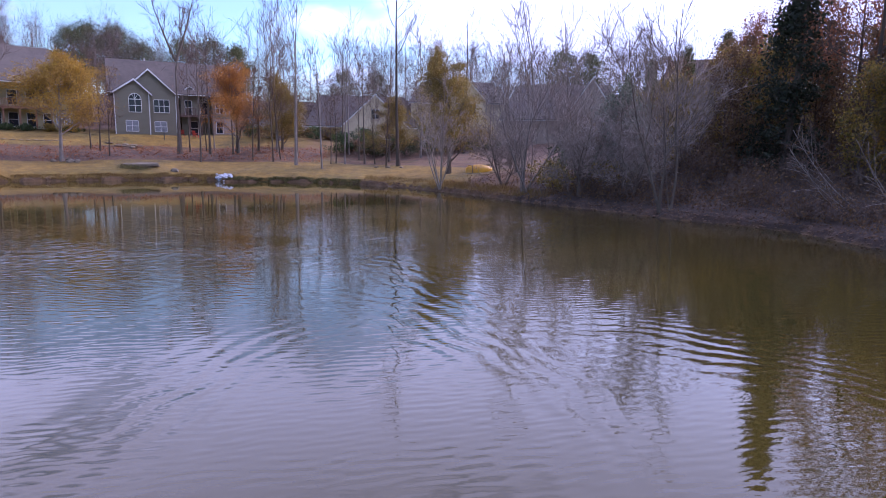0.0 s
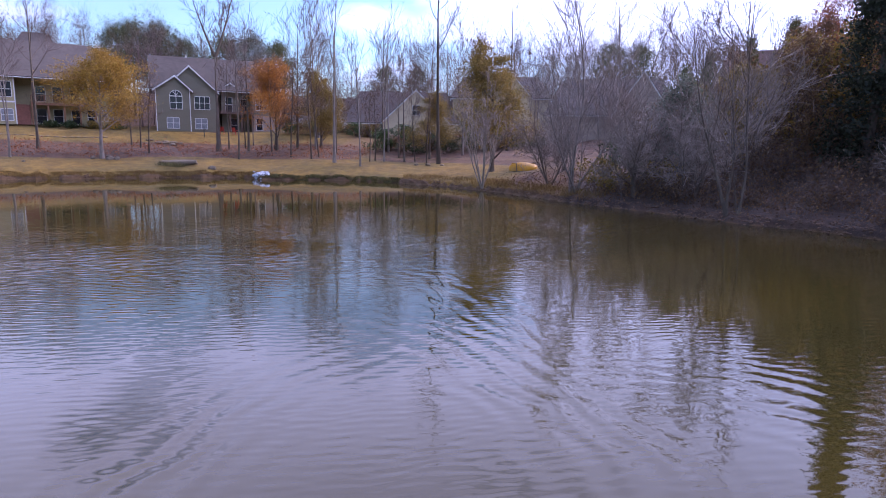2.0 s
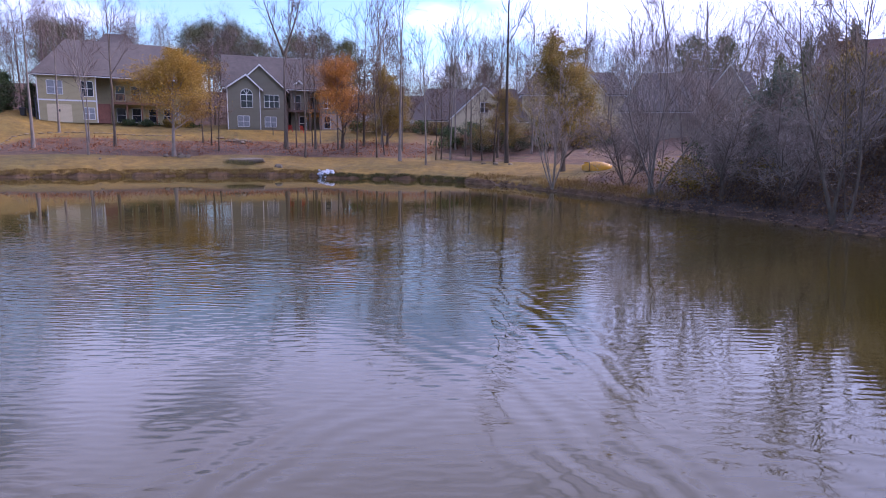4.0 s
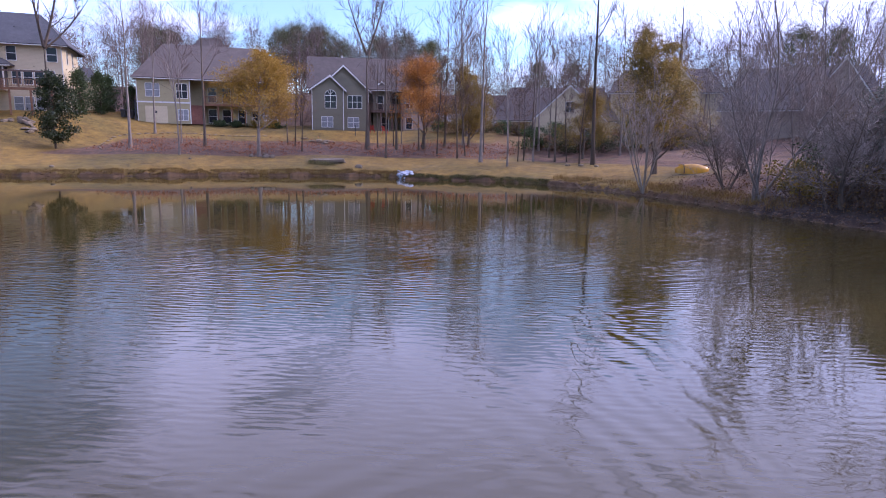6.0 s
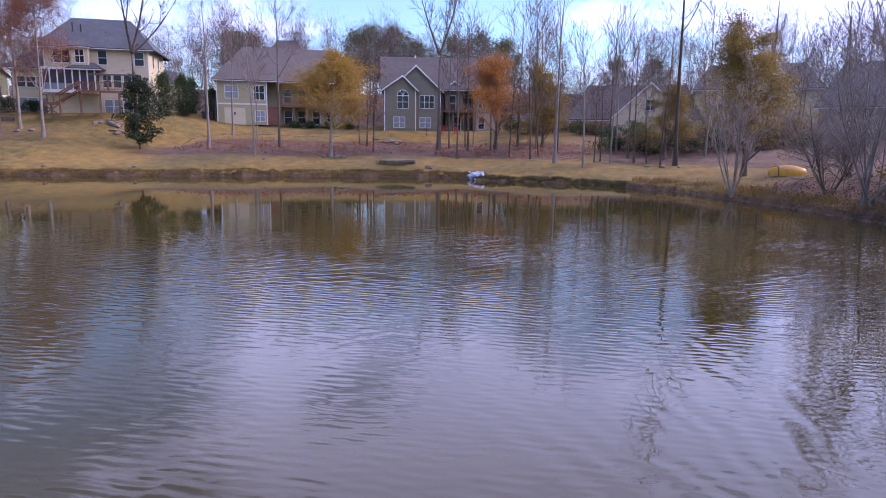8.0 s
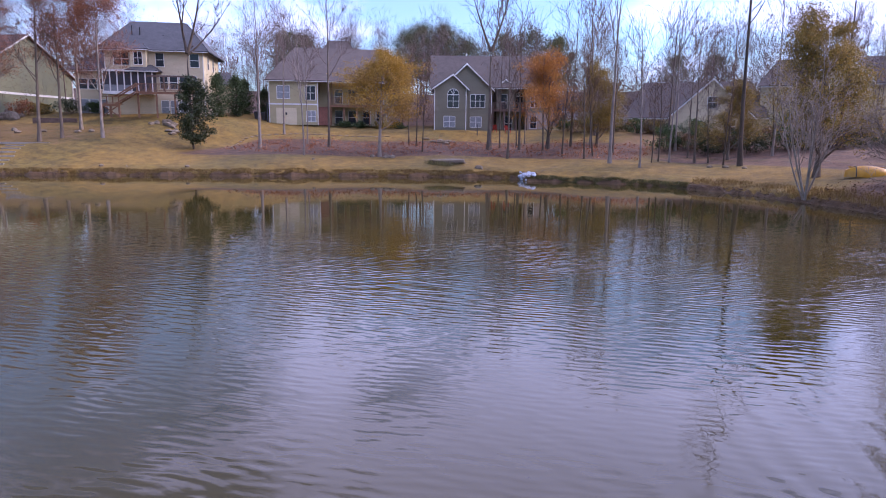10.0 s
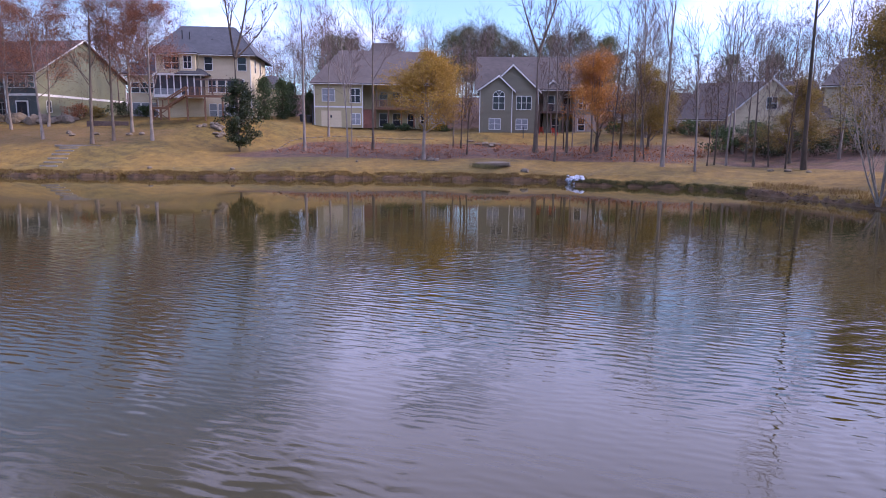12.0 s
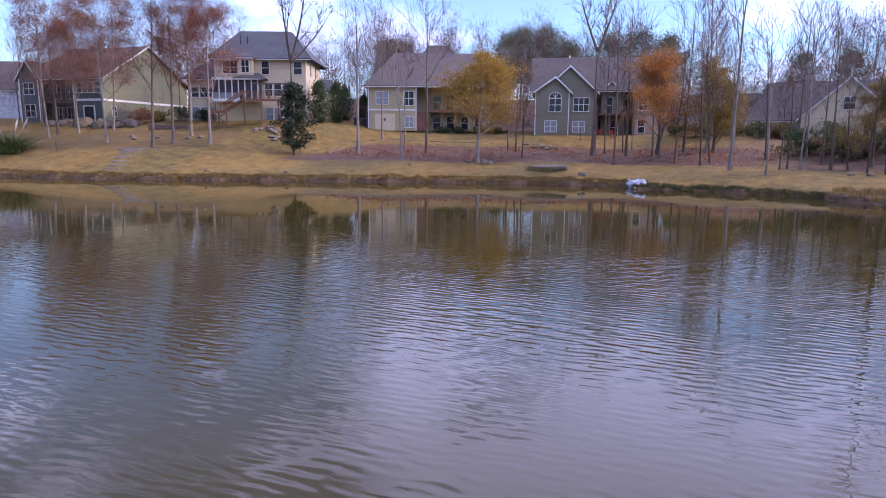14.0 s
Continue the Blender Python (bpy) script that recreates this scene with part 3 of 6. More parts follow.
def grow(seed, stems, first=0.35, limbs=12, reach=0.32, angle=0.9, lift=0.10, subs=5, twigs=5, thin=0.010, wig=0.10, top_droop=0.55, sway=0.008):
    """A tree's skeleton. stems: (start, way, length, radius). Returns stems, limbs, twigs and the places where leaves sit."""
    rng = np.random.default_rng(seed)
    bole, stout, fine, spots = [], [], [], []
    for start, way, length, radius, *own in stems:
        tp, tr = limb(rng, start, way, length, radius, max(thin * 1.6, radius * 0.12), 11, sway + wig * 0.07, 0.07)
        tr = tr * np.linspace(1, 0.8, len(tr))
        tr[0] *= 1.35
        bole.append((tp, tr))
        count = own[0] if own else limbs
        for k in range(count):
            f = first + (0.99 - first) * (k + rng.random()) / count
            i = min(int(f * 11), 10)
            p = tp[i] + (tp[i + 1] - tp[i]) * (f * 11 - i)
            d = tp[i + 1] - tp[i]
            span = length * reach * (1 - top_droop * (f - first) / (1 - first)) * rng.uniform(0.65, 1.15)
            r = max(thin * 1.4, np.interp(f, np.linspace(0, 1, 12), tr) * 0.5)
            lp, lr = limb(rng, p, side_way(rng, d, angle * rng.uniform(0.7, 1.15)), span, r, thin, 6, wig, lift)
            stout.append((lp, lr))
            for _ in range(subs):
                g = rng.uniform(0.25, 1.0)
                j = min(int(g * 6), 5)
                q = lp[j] + (lp[j + 1] - lp[j]) * (g * 6 - j)
                sp, sr = limb(rng, q, side_way(rng, lp[j + 1] - lp[j], rng.uniform(0.4, 0.9)), span * rng.uniform(0.4, 0.75), max(thin, r * 0.4), thin * 0.8, 4, wig * 1.3, lift)
                fine.append((sp, sr))
                spots.append(sp[-1])
                for _ in range(twigs):
                    h = rng.integers(1, 5)
                    wp, wr = limb(rng, sp[h - 1] + (sp[h] - sp[h - 1]) * rng.random(), side_way(rng, sp[h] - sp[h - 1], rng.uniform(0.35, 0.9)), span * rng.uniform(0.2, 0.42), thin * 0.8, thin * 0.55, 2, wig * 1.3, lift * 0.8)
                    fine.append((wp, wr))
                    spots.extend((wp[1], wp[2]))
    return bole, stout, fine, np.array(spots)


def leaf_cards(seed, spots, count, size, scatter, material, name="crown", flat=1.0):
    """Many small folded leaves about the given places; flat below 1 lays them in level sprays."""
    rng = np.random.default_rng(seed)
    c = spots[rng.integers(0, len(spots), count)] + rng.normal(0, scatter, (count, 3)) * np.array([1, 1, flat])
    a = rng.normal(0, 1, (count, 3))
    a /= np.linalg.norm(a, axis=1)[:, None]
    b = np.cross(a, rng.normal(0, 1, (count, 3)))
    b /= np.linalg.norm(b, axis=1)[:, None]
    n = np.cross(a, b)
    sz = (size * rng.uniform(0.55, 1.3, count))[:, None]
    v = np.stack([c - a * sz, c + b * sz * 0.55 + n * sz * 0.2, c + a * sz, c - b * sz * 0.55 + n * sz * 0.2], 1).reshape(-1, 3)
    i = np.arange(count)[:, None] * 4
    f = np.concatenate([i + np.array([0, 1, 2]), i + np.array([0, 2, 3])], 1).reshape(-1, 3)
    return mesh_of(name, v, f, material)


def sliver_cards(seed, spots, count, length, width, scatter, material, name="twig_spray", lift=0.35):
    """Fine twigs as thin slivers about the given places."""
    rng = np.random.default_rng(seed)
    c = spots[rng.integers(0, len(spots), count)] + rng.normal(0, scatter, (count, 3))
    a = rng.normal(0, 1, (count, 3)) + np.array([0, 0, lift])
    a /= np.linalg.norm(a, axis=1)[:, None]
    b = np.cross(a, rng.normal(0, 1, (count, 3)))
    b /= np.linalg.norm(b, axis=1)[:, None]
    ln = (length * rng.uniform(0.5, 1.4, count))[:, None]
    v = np.stack([c - b * width, c + b * width, c + a * ln], 1).reshape(-1, 3)
    return mesh_of(name, v, np.arange(count * 3).reshape(-1, 3), material)


def tree_thing(name, seed, stems, bark, leaf=None, count=0, size=0.14, scatter=0.2, label="", category="tree", fine_bark=None, low=0.0, spray=0, spray_mat="twig", flat=1.0, **kw):
    """A tree standing at its own origin: trunk with limbs, twigs, and leaves where it still has any."""
    bole, stout, fine, spots = grow(seed, stems, **kw)
    root = new(name)
    tagged(root, label, category)
    for stem in bole:
        v, f = tubes([stem], lambda r: 8)
        me = mesh_of("trunk", v, f, M[bark])
        me.polygons.foreach_set("use_smooth", np.ones(len(f), bool))
        put("trunk", me, root)
    v, f = tubes(stout, lambda r: 6 if r > 0.1 else 5 if r > 0.03 else 4)
    me = mesh_of("branching", v, f, M[bark])
    me.polygons.foreach_set("use_smooth", np.ones(len(f), bool))
    tagged(put("branching", me, root), kind="stuff")
    v, f = tubes(fine, lambda r: 3)
    tagged(put("branchwork", mesh_of("branchwork", v, f, M[fine_bark or "twig"]), root), kind="stuff")
    if spray:
        tagged(put("twig_spray", sliver_cards(seed + 2, spots, spray, 0.7, 0.008, 0.25, M[spray_mat]), root), kind="stuff")
    if leaf:
        if low:
            spots = spots[spots[:, 2] > low]
        put("crown", leaf_cards(seed + 1, spots, count, size, scatter, M[leaf], flat=flat), root)
    return root


def stand(ob, x, y, turn=0.0, scale=1.0, sink=0.08):
    ob.matrix_basis = pose(x, y, ground_z(x, y) - sink, 0, 0, turn) @ Matrix.Diagonal((scale, scale, scale, 1))
    return ob


def again(ob, x, y, turn, scale, label="", sink=0.08, group=""):
    c = copy_thing(ob, Matrix.Identity(4))
    c.matrix_basis = pose(x, y, ground_z(x, y) - sink, 0, 0, turn) @ Matrix.Diagonal((scale, scale, scale * random.uniform(0.95, 1.06), 1))
    return tagged(c, label, group=group)


# ---- houses ----
class House:
    """A house in its own frame: u to the right along its front, w back from the front, z up from its base."""

    def __init__(self, label, x, y, z, turn, name="house"):
        self.root = tagged(new(name), label, "house")
        self.root.matrix_basis = pose(x, y, z, 0, 0, turn)

    def body(self, u0, u1, w0, w1, z0, z1, mat, name="wall", label=""):
        return part(name, box(bmesh.new(), u0, u1, w0, w1, z0, z1), M[mat], self.root, label)

    def gable_wall(self, u0, u1, w0, w1, z0, z1, mat, apex=None):
        """The triangle of wall under a front gable."""
        a = (u0 + u1) / 2 if apex is None else apex
        return part("gable", solid(bmesh.new(), [(u0, w0, z0), (u1, w0, z0), (a, w0, z1)], [(u0, w1, z0), (u1, w1, z0), (a, w1, z1)]), M[mat], self.root)

    def side_gable_wall(self, w0, w1, u0, u1, z0, z1, mat):
        a = (w0 + w1) / 2
        return part("gable", solid(bmesh.new(), [(u0, w0, z0), (u0, w1, z0), (u0, a, z1)], [(u1, w0, z0), (u1, w1, z0), (u1, a, z1)]), M[mat], self.root)

    def slope(self, a, b, c, d, mat, thick=0.16, name="roof"):
        """One roof plane with corners a, b, c, d (or a triangle with d None)."""
        ring = [Vector(p) for p in (a, b, c, d) if p is not None]
        n = (ring[1] - ring[0]).cross(ring[2] - ring[0]).normalized()
        if n.z < 0:
            n = -n
        part(name, solid(bmesh.new(), [p - n * thick * 0.1 for p in ring], [p + n * thick for p in ring]), M[mat], self.root)

    def gable_front(self, u0, u1, w0, w1, ze, zr, mat, over=0.35, apex=None, rake=True):
        """A roof whose ridge runs back from the front, with white rake boards."""
        a = (u0 + u1) / 2 if apex is None else apex
        kl, kr = (zr - ze) / (a - u0), (zr - ze) / (u1 - a)
        f = w0 - over
        self.slope((u0 - over, f, ze - kl * over), (a, f, zr), (a, w1, zr), (u0 - over, w1, ze - kl * over), mat)
        self.slope((u1 + over, f, ze - kr * over), (a, f, zr), (a, w1, zr), (u1 + over, w1, ze - kr * over), mat)
        if rake:
            for s, k in ((u0 - over, kl), (u1 + over, kr)):
                bm = bmesh.new()
                zl = ze - k * over
                solid(bm, [(s, f - 0.06, zl - 0.08), (s, f - 0.06, zl + 0.14), (a, f - 0.06, zr + 0.17), (a, f - 0.06, zr - 0.08)],
                      [(s, f - 0.012, zl - 0.08), (s, f - 0.012, zl + 0.14), (a, f - 0.012, zr + 0.17), (a, f - 0.012, zr - 0.08)])
                part("rake_board", bm, M["trim"], self.root, "white painted rake board")

    def ridge_across(self, u0, u1, w0, w1, ze, zr, mat, over=0.4, hip_left=0.0, hip_right=0.0, rake=False):
        """A roof whose ridge runs along the front, with hipped or gabled ends."""
        m = (w0 + w1) / 2
        k = (zr - ze) / (m - w0)
        z = ze - k * over
        U0, U1, W0, W1 = u0 - over, u1 + over, w0 - over, w1 + over
        l, r = (U0 + hip_left, m, zr), (U1 - hip_right, m, zr)
        self.slope((U0, W0, z), (U1, W0, z), r, l, mat)
        self.slope((U0, W1, z), (U1, W1, z), r, l, mat)
        if hip_left:
            self.slope((U0, W0, z), (U0, W1, z), l, None, mat)
        if hip_right:
            self.slope((U1, W0, z), (U1, W1, z), r, None, mat)
        bm = bmesh.new()
        box(bm, U0, U1, W0 - 0.05, W0 - 0.005, z - 0.07, z + 0.04)
        part("fascia", bm, M["trim"], self.root, "white painted fascia board")
        if rake and not hip_right:
            for e, w in ((W0, W0), (W1, W1)):
                bm = bmesh.new()
                solid(bm, [(U1 + 0.01, w, z - 0.05), (U1 + 0.01, w, z + 0.16), (U1 + 0.01, m, zr + 0.16), (U1 + 0.01, m, zr - 0.05)],
                      [(U1 + 0.06, w, z - 0.05), (U1 + 0.06, w, z + 0.16), (U1 + 0.06, m, zr + 0.16), (U1 + 0.06, m, zr - 0.05)])
                part("rake_board", bm, M["trim"], self.root, "white painted rake board")

    def window(self, u, z, wide, high, w=0.0, cols=2, rows=2, side="front", arch=False, glass="glass", label=""):
        """A white framed window: its lower left corner at (u, z) on the wall at w; side windows lie on the wall u = w instead."""
        holder = new("window")
        holder.parent = self.root
        if side == "front":
            holder.matrix_basis = pose(u, w, z)
        else:
            holder.matrix_basis = pose(w, u, z, 0, 0, 90)
        t = 0.065
        bm = bmesh.new()
        box(bm, -t, 0, -0.07, -0.003, -t, high)
        box(bm, wide, wide + t, -0.07, -0.003, -t, high)
        box(bm, 0, wide, -0.09, -0.003, -t, 0)
        if arch:
            n, r = 12, wide / 2
            for k in range(n):
                a, b = math.pi * k / n, math.pi * (k + 1) / n
                ring = [(r + q * math.cos(g), y, high + q * math.sin(g)) for y in (-0.07, -0.003) for q, g in ((r, a), (r + t, a), (r + t, b), (r, b))]
                solid(bm, ring[:4], ring[4:])
        else:
            box(bm, 0, wide, -0.07, -0.003, high, high + t)
        part("window_frame", bm, M["trim"], holder)
        bm = bmesh.new()
        box(bm, 0, wide, -0.025, -0.004, 0, high)
        if arch:
            pts = [(wide / 2 + wide / 2 * math.cos(math.pi * k / 12), math.pi * k / 12) for k in range(13)]
            solid(bm, [(x, -0.025, high + wide / 2 * math.sin(g)) for x, g in pts], [(x, -0.004, high + wide / 2 * math.sin(g)) for x, g in pts])
        part("pane", bm, M[glass], holder)
        for c in range(1, cols):
            part("muntin", box(bmesh.new(), wide * c / cols - 0.035, wide * c / cols + 0.035, -0.05, -0.026, 0, high), M["trim"], holder)
        for r in range(1, rows):
            part("muntin", box(bmesh.new(), 0, wide, -0.056, -0.027, high * r / rows - 0.03, high * r / rows + 0.03), M["trim"], holder)
        if arch:
            part("muntin", box(bmesh.new(), 0, wide, -0.058, -0.026, high - 0.05, high + 0.05), M["trim"], holder)
            for a in (0.33, 0.5, 0.67):
                g = math.pi * a
                part("muntin", beam(bmesh.new(), (wide / 2, -0.04, high + 0.05), (wide / 2 + wide / 2 * math.cos(g), -0.04, high + wide / 2 * math.sin(g)), 0.025), M["trim"], holder)
        return tagged(holder, label)

    def corner(self, u, w, z0, z1, wide=0.11):
        part("corner_board", box(bmesh.new(), u - wide / 2, u + wide / 2, w - 0.03, w + wide - 0.03, z0, z1), M["trim"], self.root, "white corner board")

    def posts(self, places, z0, z1, mat, r=0.09):
        for u, w in places:
            part("post", box(bmesh.new(), u - r, u + r, w - r, w + r, z0, z1), M[mat], self.root)

    def deck(self, u0, u1, w0, w1, z, mat, rail=1.0, posts=4, balusters=True):
        n = max(3, int((w1 - w0) / 0.28))
        for k in range(n):
            a = w0 + (w1 - w0) * k / n
            part("deck_board", box(bmesh.new(), u0, u1, a, a + (w1 - w0) / n - 0.012, z - 0.05, z), M[mat], self.root)
        part("deck_joist", box(bmesh.new(), u0, u1, w0 + 0.02, w0 + 0.1, z - 0.33, z - 0.054), M[mat], self.root)
        self.posts([(u0 + 0.1 + (u1 - u0 - 0.2) * k / (posts - 1), w0 + 0.2) for k in range(posts)], 0, z - 0.06, mat, 0.1)
        if rail:
            part("hand_rail", box(bmesh.new(), u0, u1, w0, w0 + 0.12, z + rail - 0.06, z + rail), M[mat], self.root)
            part("foot_rail", box(bmesh.new(), u0, u1, w0 + 0.03, w0 + 0.09, z + 0.1, z + 0.15), M[mat], self.root)
            for k in range(posts + 1):
                u = u0 + 0.06 + (u1 - u0 - 0.12) * k / posts
                part("rail_post", box(bmesh.new(), u - 0.055, u + 0.055, w0 + 0.005, w0 + 0.115, z + 0.002, z + rail - 0.062), M[mat], self.root)
            if balusters:
                bm = bmesh.new()
                for k in range(int((u1 - u0) / 0.16)):
                    box(bm, u0 + k * 0.16, u0 + k * 0.16 + 0.04, w0 + 0.045, w0 + 0.08, z + 0.152, z + rail - 0.063)
                tagged(part("railing", bm, M[mat], self.root), kind="stuff")


def heading(u):
    return math.degrees(math.atan2(u[1], u[0]))


def grey_house():
    h = House("two-storey grey clapboard house with white trimmed gables above the pond", -46.4, 91.2, 4.85, heading((0.89, 0.456)))
    h.body(0, 4.6, 0, 5, 0, 6.1, "siding_grey")
    h.gable_wall(0, 4.6, 0, 0.3, 6.1, 7.75, "siding_grey", 2.65)
    h.gable_front(0, 4.6, 0, 6, 6.1, 7.9, "roof_grey", apex=2.65)
    h.body(4.6, 8.2, 0.5, 8, 0, 6.0, "siding_grey")
    h.gable_wall(0.9, 8.2, 0.5, 0.8, 6.0, 9.35, "siding_grey")
    h.gable_front(0.9, 8.2, 0.5, 8, 6.0, 9.4, "roof_grey")
    h.body(0.02, 16.0, 5.002, 13, 0, 6.0, "siding_grey")
    h.ridge_across(-0.4, 16.2, 2.6, 14, 6.6, 11.4, "roof_grey", hip_right=2.0)
    for u, w, z in ((0.05, 0, 6.0), (4.5, 0, 6.2), (8.1, 0.5, 5.9)):
        h.corner(u, w, 0, z)
    h.window(1.9, 3.45, 1.55, 1.75, 0, 2, 2, arch=True)
    h.window(5.15, 3.5, 2.0, 1.75, 0.5, 3, 2)
    h.window(1.4, 0.75, 1.55, 1.45, 0, 2, 2, glass="blind")
    h.window(5.15, 0.75, 1.55, 1.4, 0.5, 2, 2, glass="blind")
    h.body(9.0, 11.6, 3.2, 5.0, 0, 6.6, "siding_grey")
    h.gable_wall(9.0, 11.6, 3.2, 3.5, 6.6, 7.5, "siding_grey")
    h.gable_front(9.0, 11.6, 3.2, 7.0, 6.6, 7.55, "roof_grey", over=0.2)
    h.window(9.6, 3.4, 0.9, 2.1, 3.2, 1, 2)
    h.window(12.0, 3.5, 1.0, 1.9, 5.0, 1, 2, arch=True)
    h.window(10.3, 0.4, 1.0, 2.0, 3.2, 1, 2)
    h.deck(8.3, 13.4, 1.4, 4.98, 3.35, "wood_dark", 0.95, 4)
    h.body(13.4, 16.6, 2.4, 5.0, 0, 2.9, "siding_beige")
    h.body(13.4, 16.6, 2.4, 5.0, 2.904, 5.9, "siding_grey")
    h.window(13.9, 3.7, 1.1, 1.5, 2.4, 2, 2)
    h.window(15.3, 3.7, 1.1, 1.5, 2.4, 2, 2)
    h.window(13.9, 0.7, 0.9, 1.7, 2.4, 1, 2)
    h.window(8.9, 0.6, 1.6, 1.9, 5.0, 2, 2)
    part("chimney_cap", solid(bmesh.new(), [(4.4, 8.1, 11.2), (4.7, 8.1, 11.2), (4.7, 8.4, 11.2), (4.4, 8.4, 11.2)], [(4.5, 8.2, 11.9), (4.6, 8.2, 11.9), (4.6, 8.3, 11.9), (4.5, 8.3, 11.9)]), M["trim"], h.root, "white roof vent")
    part("foundation", box(bmesh.new(), -0.05, 16.7, 0.8, 13.05, -1.5, -0.004), M["brick_red"], h.root)
    part("foundation", box(bmesh.new(), -0.02, 8.3, -0.02, 0.79, -0.8, 0.25), M["brick_red"], h.root)


def tan_house():
    h = House("tan clapboard house with a broad grey hip roof and rear porch", -68.4, 81.6, 5.7, heading((0.80, 0.60)))
    h.body(0, 7.0, 0, 11, 0, 6.5, "siding_tan")
    h.body(7.004, 19.5, 3.0, 11, 0, 6.4, "siding_tan")
    h.body(7.0, 8.6, 1.4, 2.99, 0, 2.7, "brick_red", "brick_wall")
    h.ridge_across(-0.1, 20.5, -0.1, 13, 6.5, 11.6, "roof_tan", hip_left=4.0, hip_right=4.0)
    h.ridge_across(6.5, 13.5, 6, 14, 9.5, 13.3, "roof_tan", hip_left=2.5, hip_right=2.5)
    h.window(1.2, 3.75, 1.75, 1.75, 0, 2, 2, glass="blind")
    h.window(5.2, 3.6, 1.4, 1.95, 0, 2, 2)
    h.window(5.3, 0.5, 1.3, 1.5, 0, 2, 2, glass="blind")
    part("garage_door", box(bmesh.new(), 1.0, 3.9, -0.05, -0.004, 0, 2.4), M["siding_cream"], h.root, "cream panelled door")
    part("door_ornament", box(bmesh.new(), 2.3, 2.55, -0.11, -0.055, 1.4, 1.75), M["dark_metal"], h.root)
    part("band_board", box(bmesh.new(), -0.03, 7.03, -0.045, -0.003, 2.85, 3.05), M["siding_pale"], h.root)
    h.corner(0.06, 0, 0, 6.4)
    h.corner(6.94, 0, 0, 6.4)
    h.deck(8.7, 16.5, 0.4, 2.98, 3.0, "wood_deck", 1.0, 5)
    h.posts([(9.0, 0.7), (12.6, 0.7), (16.2, 0.7)], 3.05, 6.3, "wood_dark", 0.08)
    for u in (9.4, 11.4, 13.6, 15.6):
        h.window(u, 3.3, 1.1, 2.0, 3.0, 1, 2)
        h.window(u, 0.3, 1.1, 1.9, 3.0, 1, 2)
    for u in (17.2, 18.4):
        h.window(u, 0.8, 0.9, 1.5, 3.0, 2, 2, glass="blind")
    part("downspout", box(bmesh.new(), -0.3, -0.16, -0.2, -0.06, 0, 3.2), M["dark_metal"], h.root)


